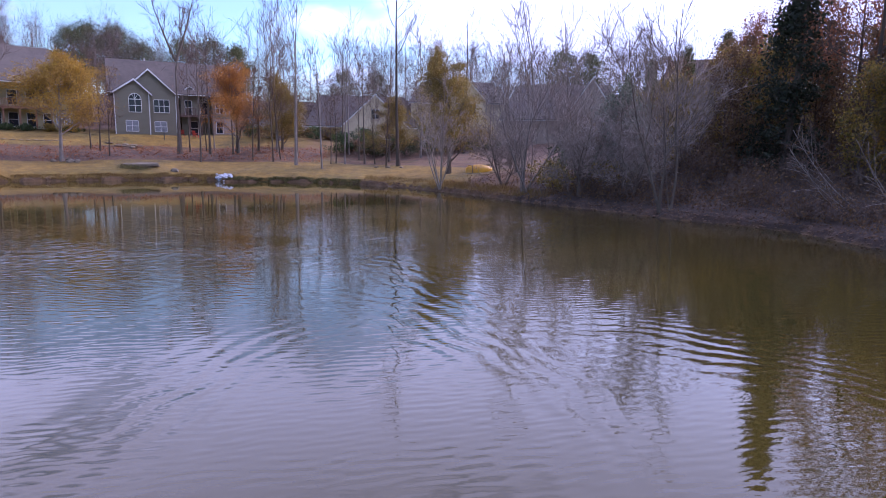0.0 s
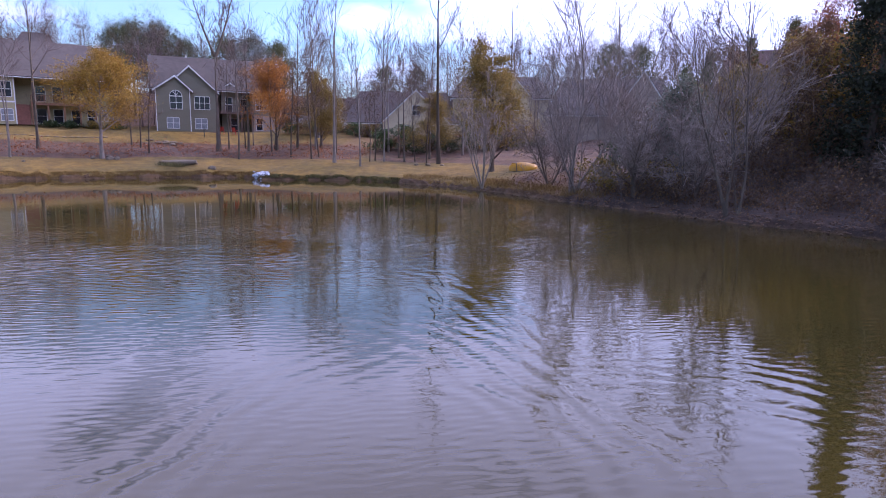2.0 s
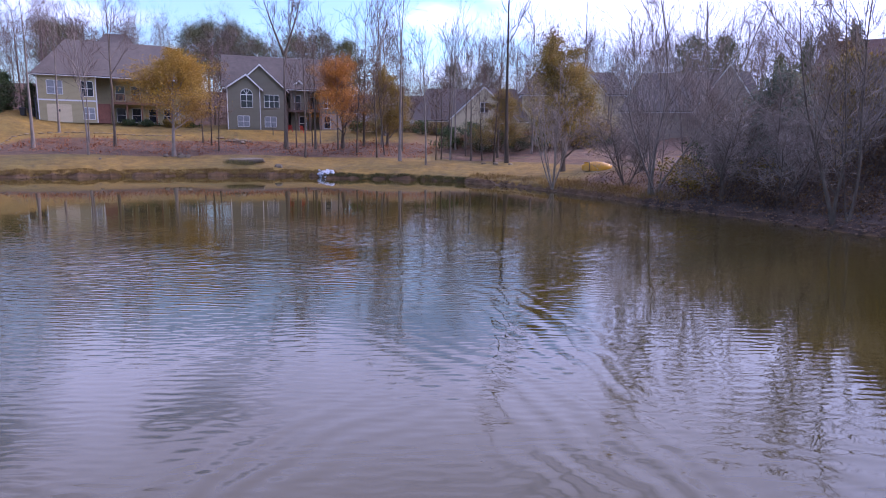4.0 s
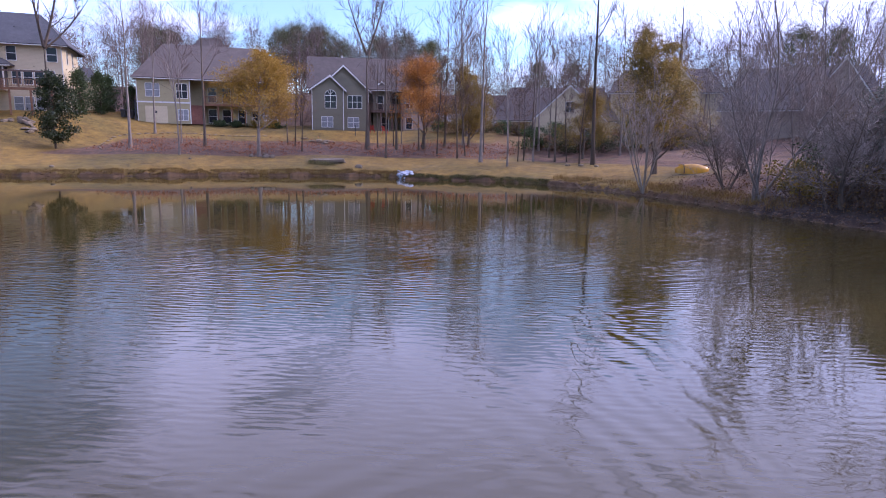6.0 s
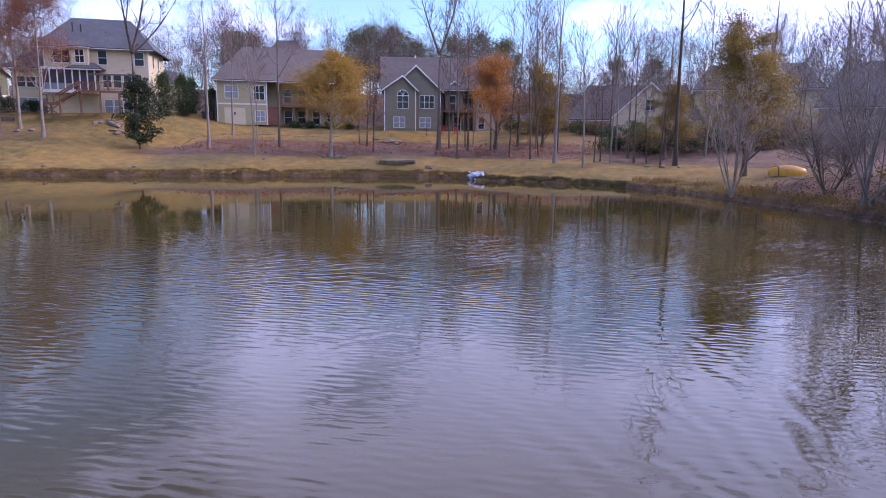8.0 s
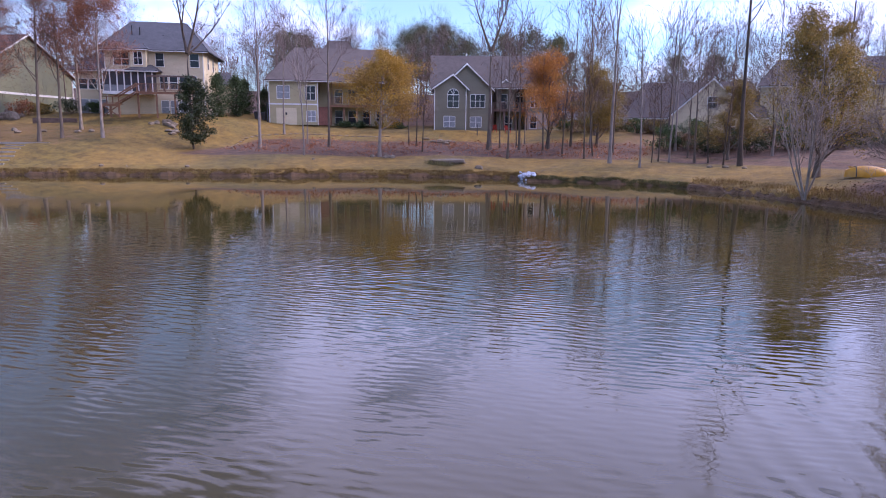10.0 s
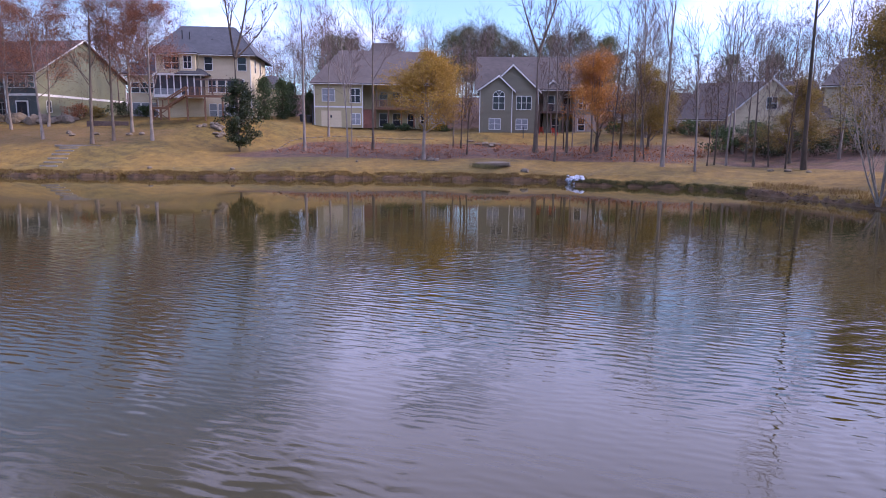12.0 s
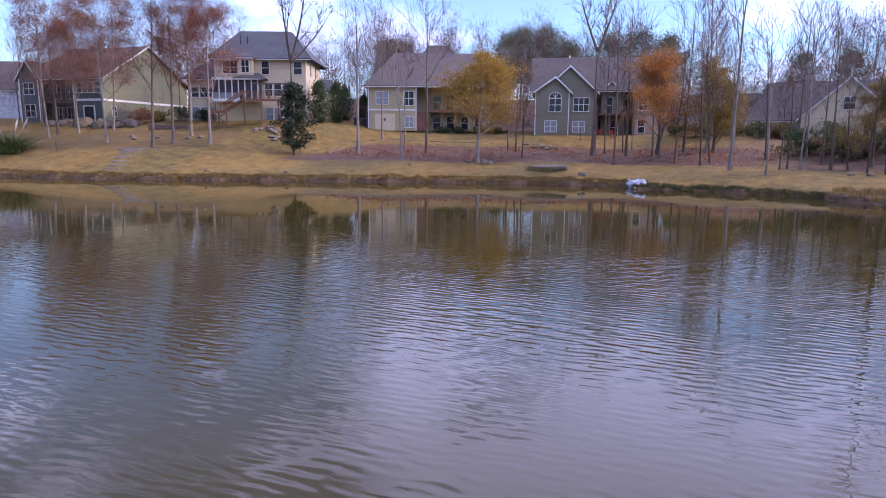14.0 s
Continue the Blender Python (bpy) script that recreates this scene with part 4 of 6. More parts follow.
def cream_house():
    h = House("three-storey cream clapboard house with screened porch and hip roof", -82.6, 66.2, 6.2, heading((0.80, 0.60)))
    h.body(-4.4, 0, 1.6, 10, 0, 6.6, "siding_cream")
    h.ridge_across(-4.8, 0.2, 1.5, 10, 6.5, 9.2, "roof_slate", hip_left=2.6)
    h.body(0, 12.6, 0, 10.5, 0, 9.2, "siding_cream")
    h.ridge_across(-0.3, 12.9, -0.2, 10.8, 9.2, 13.3, "roof_slate", hip_left=3.0, hip_right=4.0, over=0.5)
    h.body(3.6, 5.6, -1.2, -0.004, 5.8, 9.0, "siding_cream", "bay")
    h.ridge_across(3.5, 5.7, -1.3, 1.3, 9.0, 9.7, "roof_slate", over=0.25, hip_left=1.0, hip_right=1.0)
    h.ridge_across(3.3, 7.0, -1.7, 0.8, 6.2, 6.9, "roof_slate", over=0.2, hip_left=1.2, hip_right=1.2)
    # the screened porch and its posts
    part("porch_screen", box(bmesh.new(), 0.2, 6.4, -1.5, -0.01, 3.5, 6.0), M["screen"], h.root, "dark insect screen")
    part("porch_floor", box(bmesh.new(), 0.1, 6.5, -1.6, -0.01, 3.1, 3.494), M["trim"], h.root)
    part("porch_head", box(bmesh.new(), 0.1, 6.5, -1.6, -0.01, 6.004, 6.3), M["trim"], h.root)
    for k in range(8):
        u = 0.15 + k * 0.88
        part("porch_post", box(bmesh.new(), u - 0.07, u + 0.07, -1.58, -1.502, 3.5, 6.0), M["trim"], h.root)
    part("porch_panel", box(bmesh.new(), 0.2, 3.6, -1.56, -1.506, 3.5, 4.3), M["blind"], h.root)
    h.deck(5.0, 12.0, -4.2, -1.62, 3.35, "wood_deck", 1.0, 4)
    h.posts([(11.9, -4.1), (8.4, -4.1)], 3.4, 5.2, "wood_dark", 0.09)
    part("pergola_beam", box(bmesh.new(), 6.3, 12.3, -4.2, -4.0, 5.2, 5.4), M["wood_dark"], h.root)
    # stair down with a landing
    for k in range(9):
        part("stair_tread", box(bmesh.new(), 2.8 + k * 0.28, 3.08 + k * 0.28, -5.3, -4.3, 1.7 + k * 0.18, 1.76 + k * 0.18), M["wood_deck"], h.root)
    for w in (-5.35, -4.26):
        for z in (0.0, 0.95):
            part("stair_rail", beam(bmesh.new(), (2.7, w, 1.6 + z), (5.4, w, 3.3 + z), 0.08), M["wood_deck"], h.root)
    h.deck(1.0, 3.2, -5.4, -3.8, 1.7, "wood_deck", 0.9, 3, False)
    for a, b in (((1.1, 0.1), (3.1, 1.5)), ((1.1, 1.5), (3.1, 0.1))):
        part("brace", beam(bmesh.new(), (a[0], -5.3, a[1]), (b[0], -5.3, b[1]), 0.06), M["wood_deck"], h.root)
    h.window(1.2, 7.0, 1.9, 1.6, 0, 2, 2)
    h.window(4.1, 7.0, 1.0, 1.6, -1.2, 2, 2)
    h.window(6.5, 6.9, 1.0, 1.7, 0, 1, 2)
    h.window(10.9, 6.9, 1.1, 1.7, 0, 1, 2)
    for k in range(4):
        h.window(6.9 + k * 1.25, 4.0, 0.95, 1.7, 0, 1, 2)
    for u in (6.9, 8.1, 9.3):
        h.window(u, 0.7, 0.95, 1.7, 0, 1, 2, glass="blind")
    for u in (-3.9, -2.7, -1.5):
        h.window(u, 0.7, 1.0, 1.8, 1.6, 1, 2, glass="blind")
        h.window(u, 3.9, 1.0, 1.3, 1.6, 1, 2)
    h.window(2.5, 6.9, 0.8, 1.7, 12.6, 1, 2, side="right")
    h.window(6.0, 6.9, 0.8, 1.7, 12.6, 1, 2, side="right")
    h.corner(0.06, 0, 0, 9.1)
    h.corner(12.54, 0, 0, 9.1)
    h.body(11.0, 14.6, 10.504, 16, 0, 5.6, "siding_cream")
    h.ridge_across(11.0, 14.6, 10.6, 16, 5.6, 7.4, "roof_slate", hip_right=1.4)
    for u, z in ((3.0, 11.9), (4.0, 11.7), (7.0, 10.8)):
        part("roof_vent", box(bmesh.new(), u, u + 0.14, 2.2, 2.34, z - 1.0, z + 0.5), M["dark_metal"], h.root)
    part("foundation", box(bmesh.new(), -4.4, 12.55, 0.05, 10.4, -2, -0.004), M["rock"], h.root)


def green_house():
    h = House("green and slate clapboard house with brown roof and white band", -111.6, 50.9, 6.45, heading((0.93, 0.37)))
    h.body(2.0, 16, 2.4, 14.5, 0, 6.3, "siding_slate")
    h.body(2.0, 5.6, 0.4, 2.396, 0, 6.3, "siding_slate")
    h.gable_wall(2.0, 5.6, 0.4, 0.7, 6.3, 8.6, "siding_slate")
    h.gable_front(2.0, 5.6, 0.4, 8, 6.3, 8.7, "roof_brown")
    h.body(11.0, 16, 1.0, 2.396, 0, 6.3, "siding_slate")
    h.body(16.004, 16.2, 1.0, 19.5, 0.4, 6.3, "siding_green", "side_wall")
    h.side_gable_wall(1.0, 19.5, 16.004, 16.2, 6.3, 11.5, "siding_green")
    h.ridge_across(2.6, 16.3, 1.0, 19.5, 6.3, 11.6, "roof_brown", rake=True)
    part("band_board", box(bmesh.new(), 10.98, 16.22, 0.95, 0.996, 3.05, 3.35), M["trim"], h.root, "white band board")
    part("band_board", box(bmesh.new(), 16.204, 16.25, 1.0, 19.5, 3.05, 3.35), M["trim"], h.root, "white band board")
    for u, w in ((2.08, 0.4), (5.5, 0.4), (11.1, 1.0), (16.1, 1.0)):
        h.corner(u, w, 0, 6.2, 0.18)
    h.window(2.9, 4.0, 1.8, 1.6, 0.4, 2, 2)
    h.window(2.9, 0.8, 1.8, 1.7, 0.4, 2, 2)
    h.window(11.7, 4.2, 2.8, 1.5, 1.0, 3, 2)
    h.window(14.8, 4.2, 1.0, 1.5, 1.0, 1, 2)
    part("patio_door", box(bmesh.new(), 12.6, 14.6, 0.93, 0.996, 0, 2.4), M["trim"], h.root)
    part("door_pane", box(bmesh.new(), 12.8, 14.4, 0.9, 0.926, 0.05, 2.25), M["glass"], h.root)
    h.deck(5.7, 10.9, 0.9, 2.38, 3.1, "wood_dark", 1.0, 4)
    for u in (6.2, 8.4):
        h.window(u, 3.5, 1.2, 1.9, 2.4, 2, 2)
        h.window(u, 0.3, 1.2, 1.9, 2.4, 2, 2)
    h.window(2.4, 0.9, 0.8, 1.5, 16.2, 2, 2, side="right")
    part("downspout", box(bmesh.new(), 16.21, 16.33, 19.2, 19.34, 0.6, 6.0), M["trim"], h.root)
    part("foundation", box(bmesh.new(), 2.02, 16.1, 1.02, 16.4, -2.5, -0.004), M["brick_red"], h.root)


def plain_house(label, x, y, z, turn, wide, deep, eave, ridge, wall, roof, gable=None, wins=()):
    """A house of which little shows between the trees: a long roof, perhaps with a front gable."""
    h = House(label, x, y, z, turn)
    h.body(0, wide, 0, deep, -2.5, eave, wall)
    h.ridge_across(0, wide, 0, deep, eave, ridge, roof, hip_left=2.0, hip_right=2.0)
    if gable:
        u0, u1, top = gable
        h.body(u0, u1, -1.5, -0.004, -2.5, eave, wall)
        h.gable_wall(u0, u1, -1.5, -1.2, eave, top - 0.05, wall)
        h.gable_front(u0, u1, -1.5, deep / 2, eave, top, roof)
    for u, zz, a, b, w in wins:
        h.window(u, zz, a, b, w)
    return h


grey_house()
tan_house()
cream_house()
green_house()

plain_house("white house with a grey shingle roof beside the pond lawn", -131.5, 47.5, 6.9, heading((0.75, 0.66)), 15, 12, 5.2, 10.0, "siding_white", "roof_grey")
plain_house("beige gabled house behind bare trees", -21.5, 101.5, 4.6, heading((0.99, 0.12)), 17, 12, 2.6, 7.4, "siding_cream", "roof_tan", (5.6, 15.4, 7.2), ((8.2, 0.5, 1.2, 1.5, -1.5), (12.2, 0.5, 1.2, 1.5, -1.5), (10.0, 3.6, 1.1, 1.4, -1.5)))
plain_house("pale grey house far behind the bare trees", -34, 112, 5.2, heading((0.97, 0.24)), 13, 10, 3.4, 6.4, "siding_white", "roof_grey", (4.6, 9.6, 6.2), ((6.4, 1.2, 1.3, 1.5, -1.5),))
plain_house("cream gabled house behind the olive tree", -5.5, 105, 4.8, heading((1.0, 0.0)), 15, 11, 6.4, 9.9, "siding_cream", "roof_tan", (5.2, 12.0, 10.2), ((7.0, 4.4, 1.2, 1.6, -1.5), (9.2, 4.4, 1.2, 1.6, -1.5), (7.0, 1.0, 1.2, 1.6, -1.5)))
plain_house("pale gabled house with a wide grey roof", 8.0, 90.5, 4.6, heading((0.96, -0.2)), 16, 11, 3.6, 8.4, "siding_beige", "roof_tan", (8.6, 15.4, 8.6), ((10.4, 1.0, 1.2, 1.5, -1.5),))
plain_house("house with a dark brown roof among evergreens", 27, 84, 5.0, heading((0.93, -0.36)), 15, 10, 6.0, 10.8, "siding_beige", "roof_brown", None, ((3, 3, 1.2, 1.5, 0),))


# ---- trees ----
UP = (0, 0, 1)


def one(h, r, lean=(0, 0)):
    return [((0, 0, 0), (lean[0], lean[1], 1), h, r)]


BARE = "tall bare hardwood with grey bark on the leaf-covered slope"
SLIM = "slender bare sapling with a few brown leaves on the slope"
RUST = "tall oak keeping rust-brown leaves on the lawn"
tall = [tree_thing("bare_tree", 11 + k, one(h, r), bark, label=BARE, fine_bark="twig_hazed", first=fi, limbs=li, reach=re, angle=an * 1.05, lift=0.15, subs=5, twigs=3, thin=0.017, wig=0.09, top_droop=0.3)
        for k, (h, r, bark, fi, li, re, an) in enumerate(((19, 0.2, "bark_mid", 0.5, 11, 0.30, 0.8), (17, 0.17, "bark_grey", 0.46, 11, 0.34, 0.85),
                                                         (22, 0.2, "bark_dark", 0.5, 12, 0.2, 1.0), (14, 0.11, "bark_mid", 0.36, 11, 0.32, 0.75)))]
slim = [tree_thing("sapling", 31 + k, one(h, r, ln), bark, "leaf_brown", n, 0.07, 0.1, label=SLIM, fine_bark="twig_hazed", first=fi, limbs=13, reach=0.27, angle=0.7, lift=0.11, subs=4, twigs=3, thin=0.015)
        for k, (h, r, ln, bark, fi, n) in enumerate(((11.5, 0.10, (0.03, 0.02), "bark_dark", 0.3, 500), (13, 0.11, (-0.04, 0), "bark_grey", 0.35, 260), (9.5, 0.08, (0.1, 0.02), "bark_dark", 0.3, 700)))]
rust = [tree_thing("oak_tree", 51 + k, one(h, r, ln), bark, "leaf_rust", n, 0.070, 0.50, label=RUST, spray=4000, flat=0.5, first=fi, limbs=18, reach=0.27, angle=1.0, lift=0.08, subs=6, twigs=4, thin=0.011)
        for k, (h, r, ln, bark, fi, n) in enumerate(((18, 0.19, (0.02, 0), "bark_pale", 0.24, 20000), (17, 0.17, (-0.07, 0.02), "bark_pale", 0.26, 10000), (19, 0.2, (0.05, 0), "bark_grey", 0.3, 6000)))]

# the lawn on the west side
stand(rust[0], -72.0, 58.0, 20)
stand(rust[1], -82.4, 50.9, 30)
stand(rust[2], -75.4, 52.7, 80)
for x, y, k, t, s in ((-93.8, 49.0, 1, 140, 0.95), (-96.1, 51.1, 2, 200, 0.9), (-94.5, 53.0, 0, 300, 0.9), (-91.7, 56.3, 1, 250, 1.0), (-74.9, 55.0, 2, 10, 0.95), (-77.8, 59.2, 0, 120, 1.0)):
    again(rust[k], x, y, t, s, group="oaks on the west lawn")
# tall bare trees behind the water's edge
stand(tall[0], -58.4, 69.2, 15, 0.95)
stand(tall[1], -52.1, 74.6, 40, 1.05)
stand(tall[2], -5.5, 76.5, 270, 1.15)
stand(tall[3], -50.4, 67.8, 70, 1.0)
for x, y, k, t, s in ((-17.5, 75.9, 0, 200, 0.95), (-14.1, 73.8, 3, 20, 0.92), (-12.2, 78.8, 3, 190, 0.95), (-9.9, 79.7, 1, 120, 0.72), (-22.3, 86.0, 0, 70, 0.9), (-25.5, 88.5, 1, 320, 0.95),
                      (-30.9, 84.9, 1, 200, 0.98), (-62.0, 77.5, 0, 250, 0.75), (2.5, 84, 2, 80, 0.85), (-3.0, 82.0, 3, 110, 1.1), (-55.8, 74.9, 3, 160, 0.85)):
    again(tall[k], x, y, t, s, group="bare trees on the slope")
stand(slim[0], -43.4, 81.2, 10)
stand(slim[1], -34.0, 86.1, 60)
stand(slim[2], -40.2, 77.2, 100)
for x, y, k, t, s in ((-45.1, 82.2, 1, 50, 0.9), (-29.8, 78.6, 1, 220, 1.1), (-20.7, 77.8, 0, 120, 0.95), (-20.3, 79.7, 2, 200, 1.05), (-13.8, 78.1, 2, 300, 0.8), (-13.3, 79.0, 0, 20, 0.8),
                      (-8.6, 79.7, 2, 160, 0.9), (-23.9, 80.2, 0, 280, 1.0), (-18.8, 82.5, 1, 330, 0.9), (-16.0, 83.5, 0, 90, 0.95), (-28.0, 86.5, 2, 40, 1.1), (-11.0, 83.0, 1, 10, 0.9), (-7.0, 77.4, 0, 240, 0.8), (-32.5, 88.0, 0, 140, 0.9)):
    again(slim[k], x, y, t, s, group="saplings on the slope")

r9 = np.random.default_rng(29)
for k in range(16):
    x, y = r9.uniform(-33, 8), r9.uniform(84, 108)
    if not (-24 < x < -3 and 97 < y):
        again((tall[0], tall[1], tall[3])[k % 3] if k % 4 else slim[k % 3], x, y, r9.uniform(0, 360), r9.uniform(0.6, 0.9), group="bare trees before the far houses")
# the forked giant in front of the grey house
fork = tree_thing("bare_tree", 71, [((0, 0, 0), (0.0, 0, 1), 12.0, 0.33, 1), ((0.02, 0, 11.7), (-0.45, 0.1, 1), 8.0, 0.17), ((0.02, 0, 11.7), (0.42, 0, 1), 8.5, 0.18), ((0.02, 0, 10.5), (0.25, 0.3, 1), 8, 0.09)], "bark_grey",
                  label="tall grey bare tree forking high above the slope", fine_bark="twig_hazed", first=0.25, limbs=9, reach=0.34, angle=0.7, lift=0.12, subs=5, twigs=4, thin=0.018)
stand(fork, -34.1, 83.0, 25)
big = tree_thing("bare_tree", 73, [((0, 0, 0), (0.0, 0, 1), 9.5, 0.3, 1), ((0, 0, 9.2), (-0.25, 0.1, 1), 11, 0.18), ((0, 0, 9.2), (0.3, 0.1, 1), 11, 0.18), ((0, 0, 9.0), (0.9, 0.5, 0.8), 9, 0.12)], "bark_dark",
                 label="large dark bare tree with spreading limbs beside the cream house", first=0.2, limbs=10, reach=0.36, angle=0.75, lift=0.1, subs=5, twigs=4, thin=0.018)
stand(big, -70.0, 69.0, 25)

# trees in autumn leaf
yellow = tree_thing("oak_tree", 81, one(10.6, 0.24), "bark_mid", "leaf_yellow", 46000, 0.078, 0.40, flat=0.4, label="broad oak in golden yellow leaf on the slope", low=3.4,
                    first=0.27, limbs=24, reach=0.62, angle=1.15, lift=0.05, subs=7, twigs=5, thin=0.012, top_droop=0.85)
stand(yellow, -43.3, 72.7, 30, 1.0)
orange = tree_thing("maple_tree", 83, one(9.6, 0.2), "bark_grey", "leaf_orange", 30000, 0.075, 0.36, flat=0.5, label="narrow maple in deep orange leaf beside the grey house", low=2.2,
                    first=0.15, limbs=22, reach=0.52, angle=0.95, lift=0.10, subs=6, twigs=5, thin=0.012, top_droop=0.65)
stand(orange, -27.4, 85.7, 0, 1.0)
olive = tree_thing("oak_tree", 85, one(11.4, 0.26), "bark_grey", "leaf_olive", 40000, 0.075, 0.42, flat=0.45, label="oak turning olive and ochre by the shore", low=1.0,
                   first=0.1, limbs=28, reach=0.42, angle=1.1, lift=0.05, subs=7, twigs=5, thin=0.012, top_droop=0.7)
stand(olive, 0.5, 68.9, 0)
again(olive, -7.0, 81.5, 130, 0.62, "small tree in yellow-green leaf among bare trunks")
again(olive, -22.0, 87.5, 50, 0.8, "tree in sparse olive leaf behind the maple")

# the white-stemmed tree at the water's edge
rng = np.random.default_rng(5)
stems = [((rng.uniform(-.15, .15), rng.uniform(-.1, .1), 0), (rng.uniform(-.55, .55), rng.uniform(-.5, .5), 1), rng.uniform(5.5, 8.8), rng.uniform(0.06, 0.1)) for _ in range(7)]
birch = tree_thing("river_birch", 87, stems, "bark_pale", label="bare pale multi-stemmed birch leaning over the shore", fine_bark="twig_pale", spray=300, spray_mat="twig_pale", first=0.25, limbs=8, reach=0.36, angle=0.55, lift=0.08, subs=4, twigs=3, thin=0.014)
stand(birch, -0.4, 59.4, 0)


def bare_shrub(seed, height, count, spread, label, bark="bark_grey", reach=0.42, angle=1.0, lift=0.04, spray=1800):
    r = np.random.default_rng(seed)
    st = [((r.uniform(-.4, .4), r.uniform(-.4, .4), 0), (r.normal(0, spread), r.normal(0, spread), 1), height * r.uniform(0.5, 1.05), r.uniform(0.035, 0.1)) for _ in range(count)]
    return tree_thing("bare_shrub", seed, st, bark, label=label, category="shrub", fine_bark="twig_pale", spray=spray, spray_mat="twig_pale", first=0.2, limbs=12, reach=reach, angle=angle, lift=lift, subs=5, twigs=3, thin=0.015, wig=0.10, sway=0.055)


SHRUB = "tangled grey bare shrub on the leaf-strewn bank"
shrubs = [bare_shrub(91, 11.5, 4, 0.24, "many-stemmed bare tree rising from the water's edge", bark="bark_grey", angle=0.7, lift=0.08), bare_shrub(92, 16.0, 7, 0.19, "tall bushy bare tree on the bank", "bark_mid", reach=0.36, angle=0.6, lift=0.10, spray=2500), bare_shrub(93, 6.5, 7, 0.5, SHRUB)]
stand(shrubs[0], 13.6, 39.2, 0)
stand(shrubs[1], 6.5, 51.2, 0)
stand(shrubs[2], 9.6, 47.0, 0)
for x, y, k, t, s, lb in ((9.5, 55.5, 1, 70, 0.85, ""), (5.4, 57.0, 2, 130, 0.9, ""), (12.5, 44.0, 2, 40, 0.95, ""), (17.0, 46.0, 0, 200, 0.7, SHRUB), (15.5, 52, 0, 20, 0.6, SHRUB), (11.5, 51.5, 2, 280, 1.05, ""),
                          (11.0, 61, 0, 160, 0.55, SHRUB), (7.5, 63.5, 2, 210, 0.9, "")):
    again(shrubs[k], x, y, t, s, lb, group="bare shrubs on the east bank")


def conifer(seed, height, width, base, count, label, tuft=0.3, round_top=False, name="pine_tree", material="needle", limbs=130, loose=0.11):
    """An evergreen: a straight trunk, whorled limbs, and needle sprays thick about their ends."""
    r = np.random.default_rng(seed)
    stout, spots = [limb(r, (0, 0, 0), (0.02, 0, 1), height, height * 0.016, 0.02, 8, 0.02, 0.02)], []
    for _ in range(limbs):
        f = r.uniform(base, 0.99)
        g = (f - base) / (1 - base)
        span = width * ((math.sin(math.pi * (0.18 + 0.8 * g)) if round_top else (1.02 - g))) * r.uniform(0.6, 1.1)
        a = r.uniform(0, 2 * math.pi)
        lp, lr = limb(r, (0.02 * f * height, 0, f * height), (math.cos(a), math.sin(a), 0.15 if round_top else -0.05), max(span, 0.2), 0.05 * (1.1 - g), 0.012, 4, 0.12, 0.05)
        stout.append((lp, lr))
        spots += [lp[1] * 0.5 + lp[2] * 0.5, lp[2], lp[3], lp[3], lp[4], lp[4]]
    root = tagged(new(name), label, "tree")
    v, f = tubes(stout[:1], lambda q: 7)
    put("trunk", mesh_of("trunk", v, f, M["bark_dark"]), root)
    v, f = tubes(stout[1:], lambda q: 3)
    tagged(put("branching", mesh_of("branching", v, f, M["bark_dark"]), root), kind="stuff")
    put("crown", leaf_cards(seed + 1, np.array(spots), count, tuft, width * loose, M[material]), root)
    return root


magnolia = conifer(101, 8.2, 2.5, 0.1, 8000, "glossy dark green magnolia standing alone on the lawn", 0.14, True, "magnolia_tree", "leaf_magnolia", limbs=58, loose=0.10)
stand(magnolia, -63.5, 63.6, 0)
pines = [conifer(103, 16.5, 5.2, 0.42, 13000, "tall dark pine rising behind the houses", 0.13, True, limbs=64, loose=0.15), conifer(105, 15, 3.4, 0.04, 9000, "pointed dark cedar behind the bank", 0.15, False, "cedar_tree")]
stand(pines[0], -66, 121, 0, 1.0)
for x, y, t, s in ((-62.5, 122, 50, 0.9), (-59.5, 119, 150, 0.98), (-56, 121, 250, 0.84), (-71, 124, 90, 0.88), (-48, 120, 200, 0.9), (-44, 123, 290, 0.88), (-40, 125, 10, 0.86), (-84, 108, 20, 0.8), (-90, 112, 120, 0.85), (-20, 128, 20, 0.62), (-13, 124, 220, 0.6), (19, 107, 60, 0.74), (23, 104, 140, 0.72), (-100, 120, 0, 0.9)):
    again(pines[0], x, y, t, s, group="pines behind the houses")
stand(pines[1], 25.5, 70, 0, 0.7)
for x, y, t, s in ((22.5, 72, 40, 0.66), (29, 68, 80, 0.76), (19.5, 69, 190, 0.55), (33, 62, 250, 0.65), (27.5, 61, 20, 0.6)):
    again(pines[1], x, y, t, s, group="cedars on the east bank")
bush = conifer(109, 5.6, 1.9, 0.03, 6500, "bushy rounded evergreen beside the cream house", 0.10, True, "evergreen_bush", "leaf_green", limbs=90, loose=0.13)
stand(bush, -72.2, 75.6)
for x, y, s in ((-72.6, 79.4, 0.95), (-74.4, 83.0, 0.85), (-71.0, 83.5, 0.7)):
    again(bush, x, y, s * 700, s, group="evergreens by the house")
silver = conifer(113, 7.4, 2.5, 0.05, 6500, "silver-green cedar bush behind the bare shrubs", 0.11, True, "cedar_tree", "needle_pale", limbs=90, loose=0.13)
stand(silver, 13.6, 50.0, 0)
hemlock = conifer(107, 19, 3.0, 0.08, 15000, "large dark evergreen on the wooded bank", 0.14, False, "cedar_tree", "needle_dark")
stand(hemlock, 23.6, 45.0, 0)

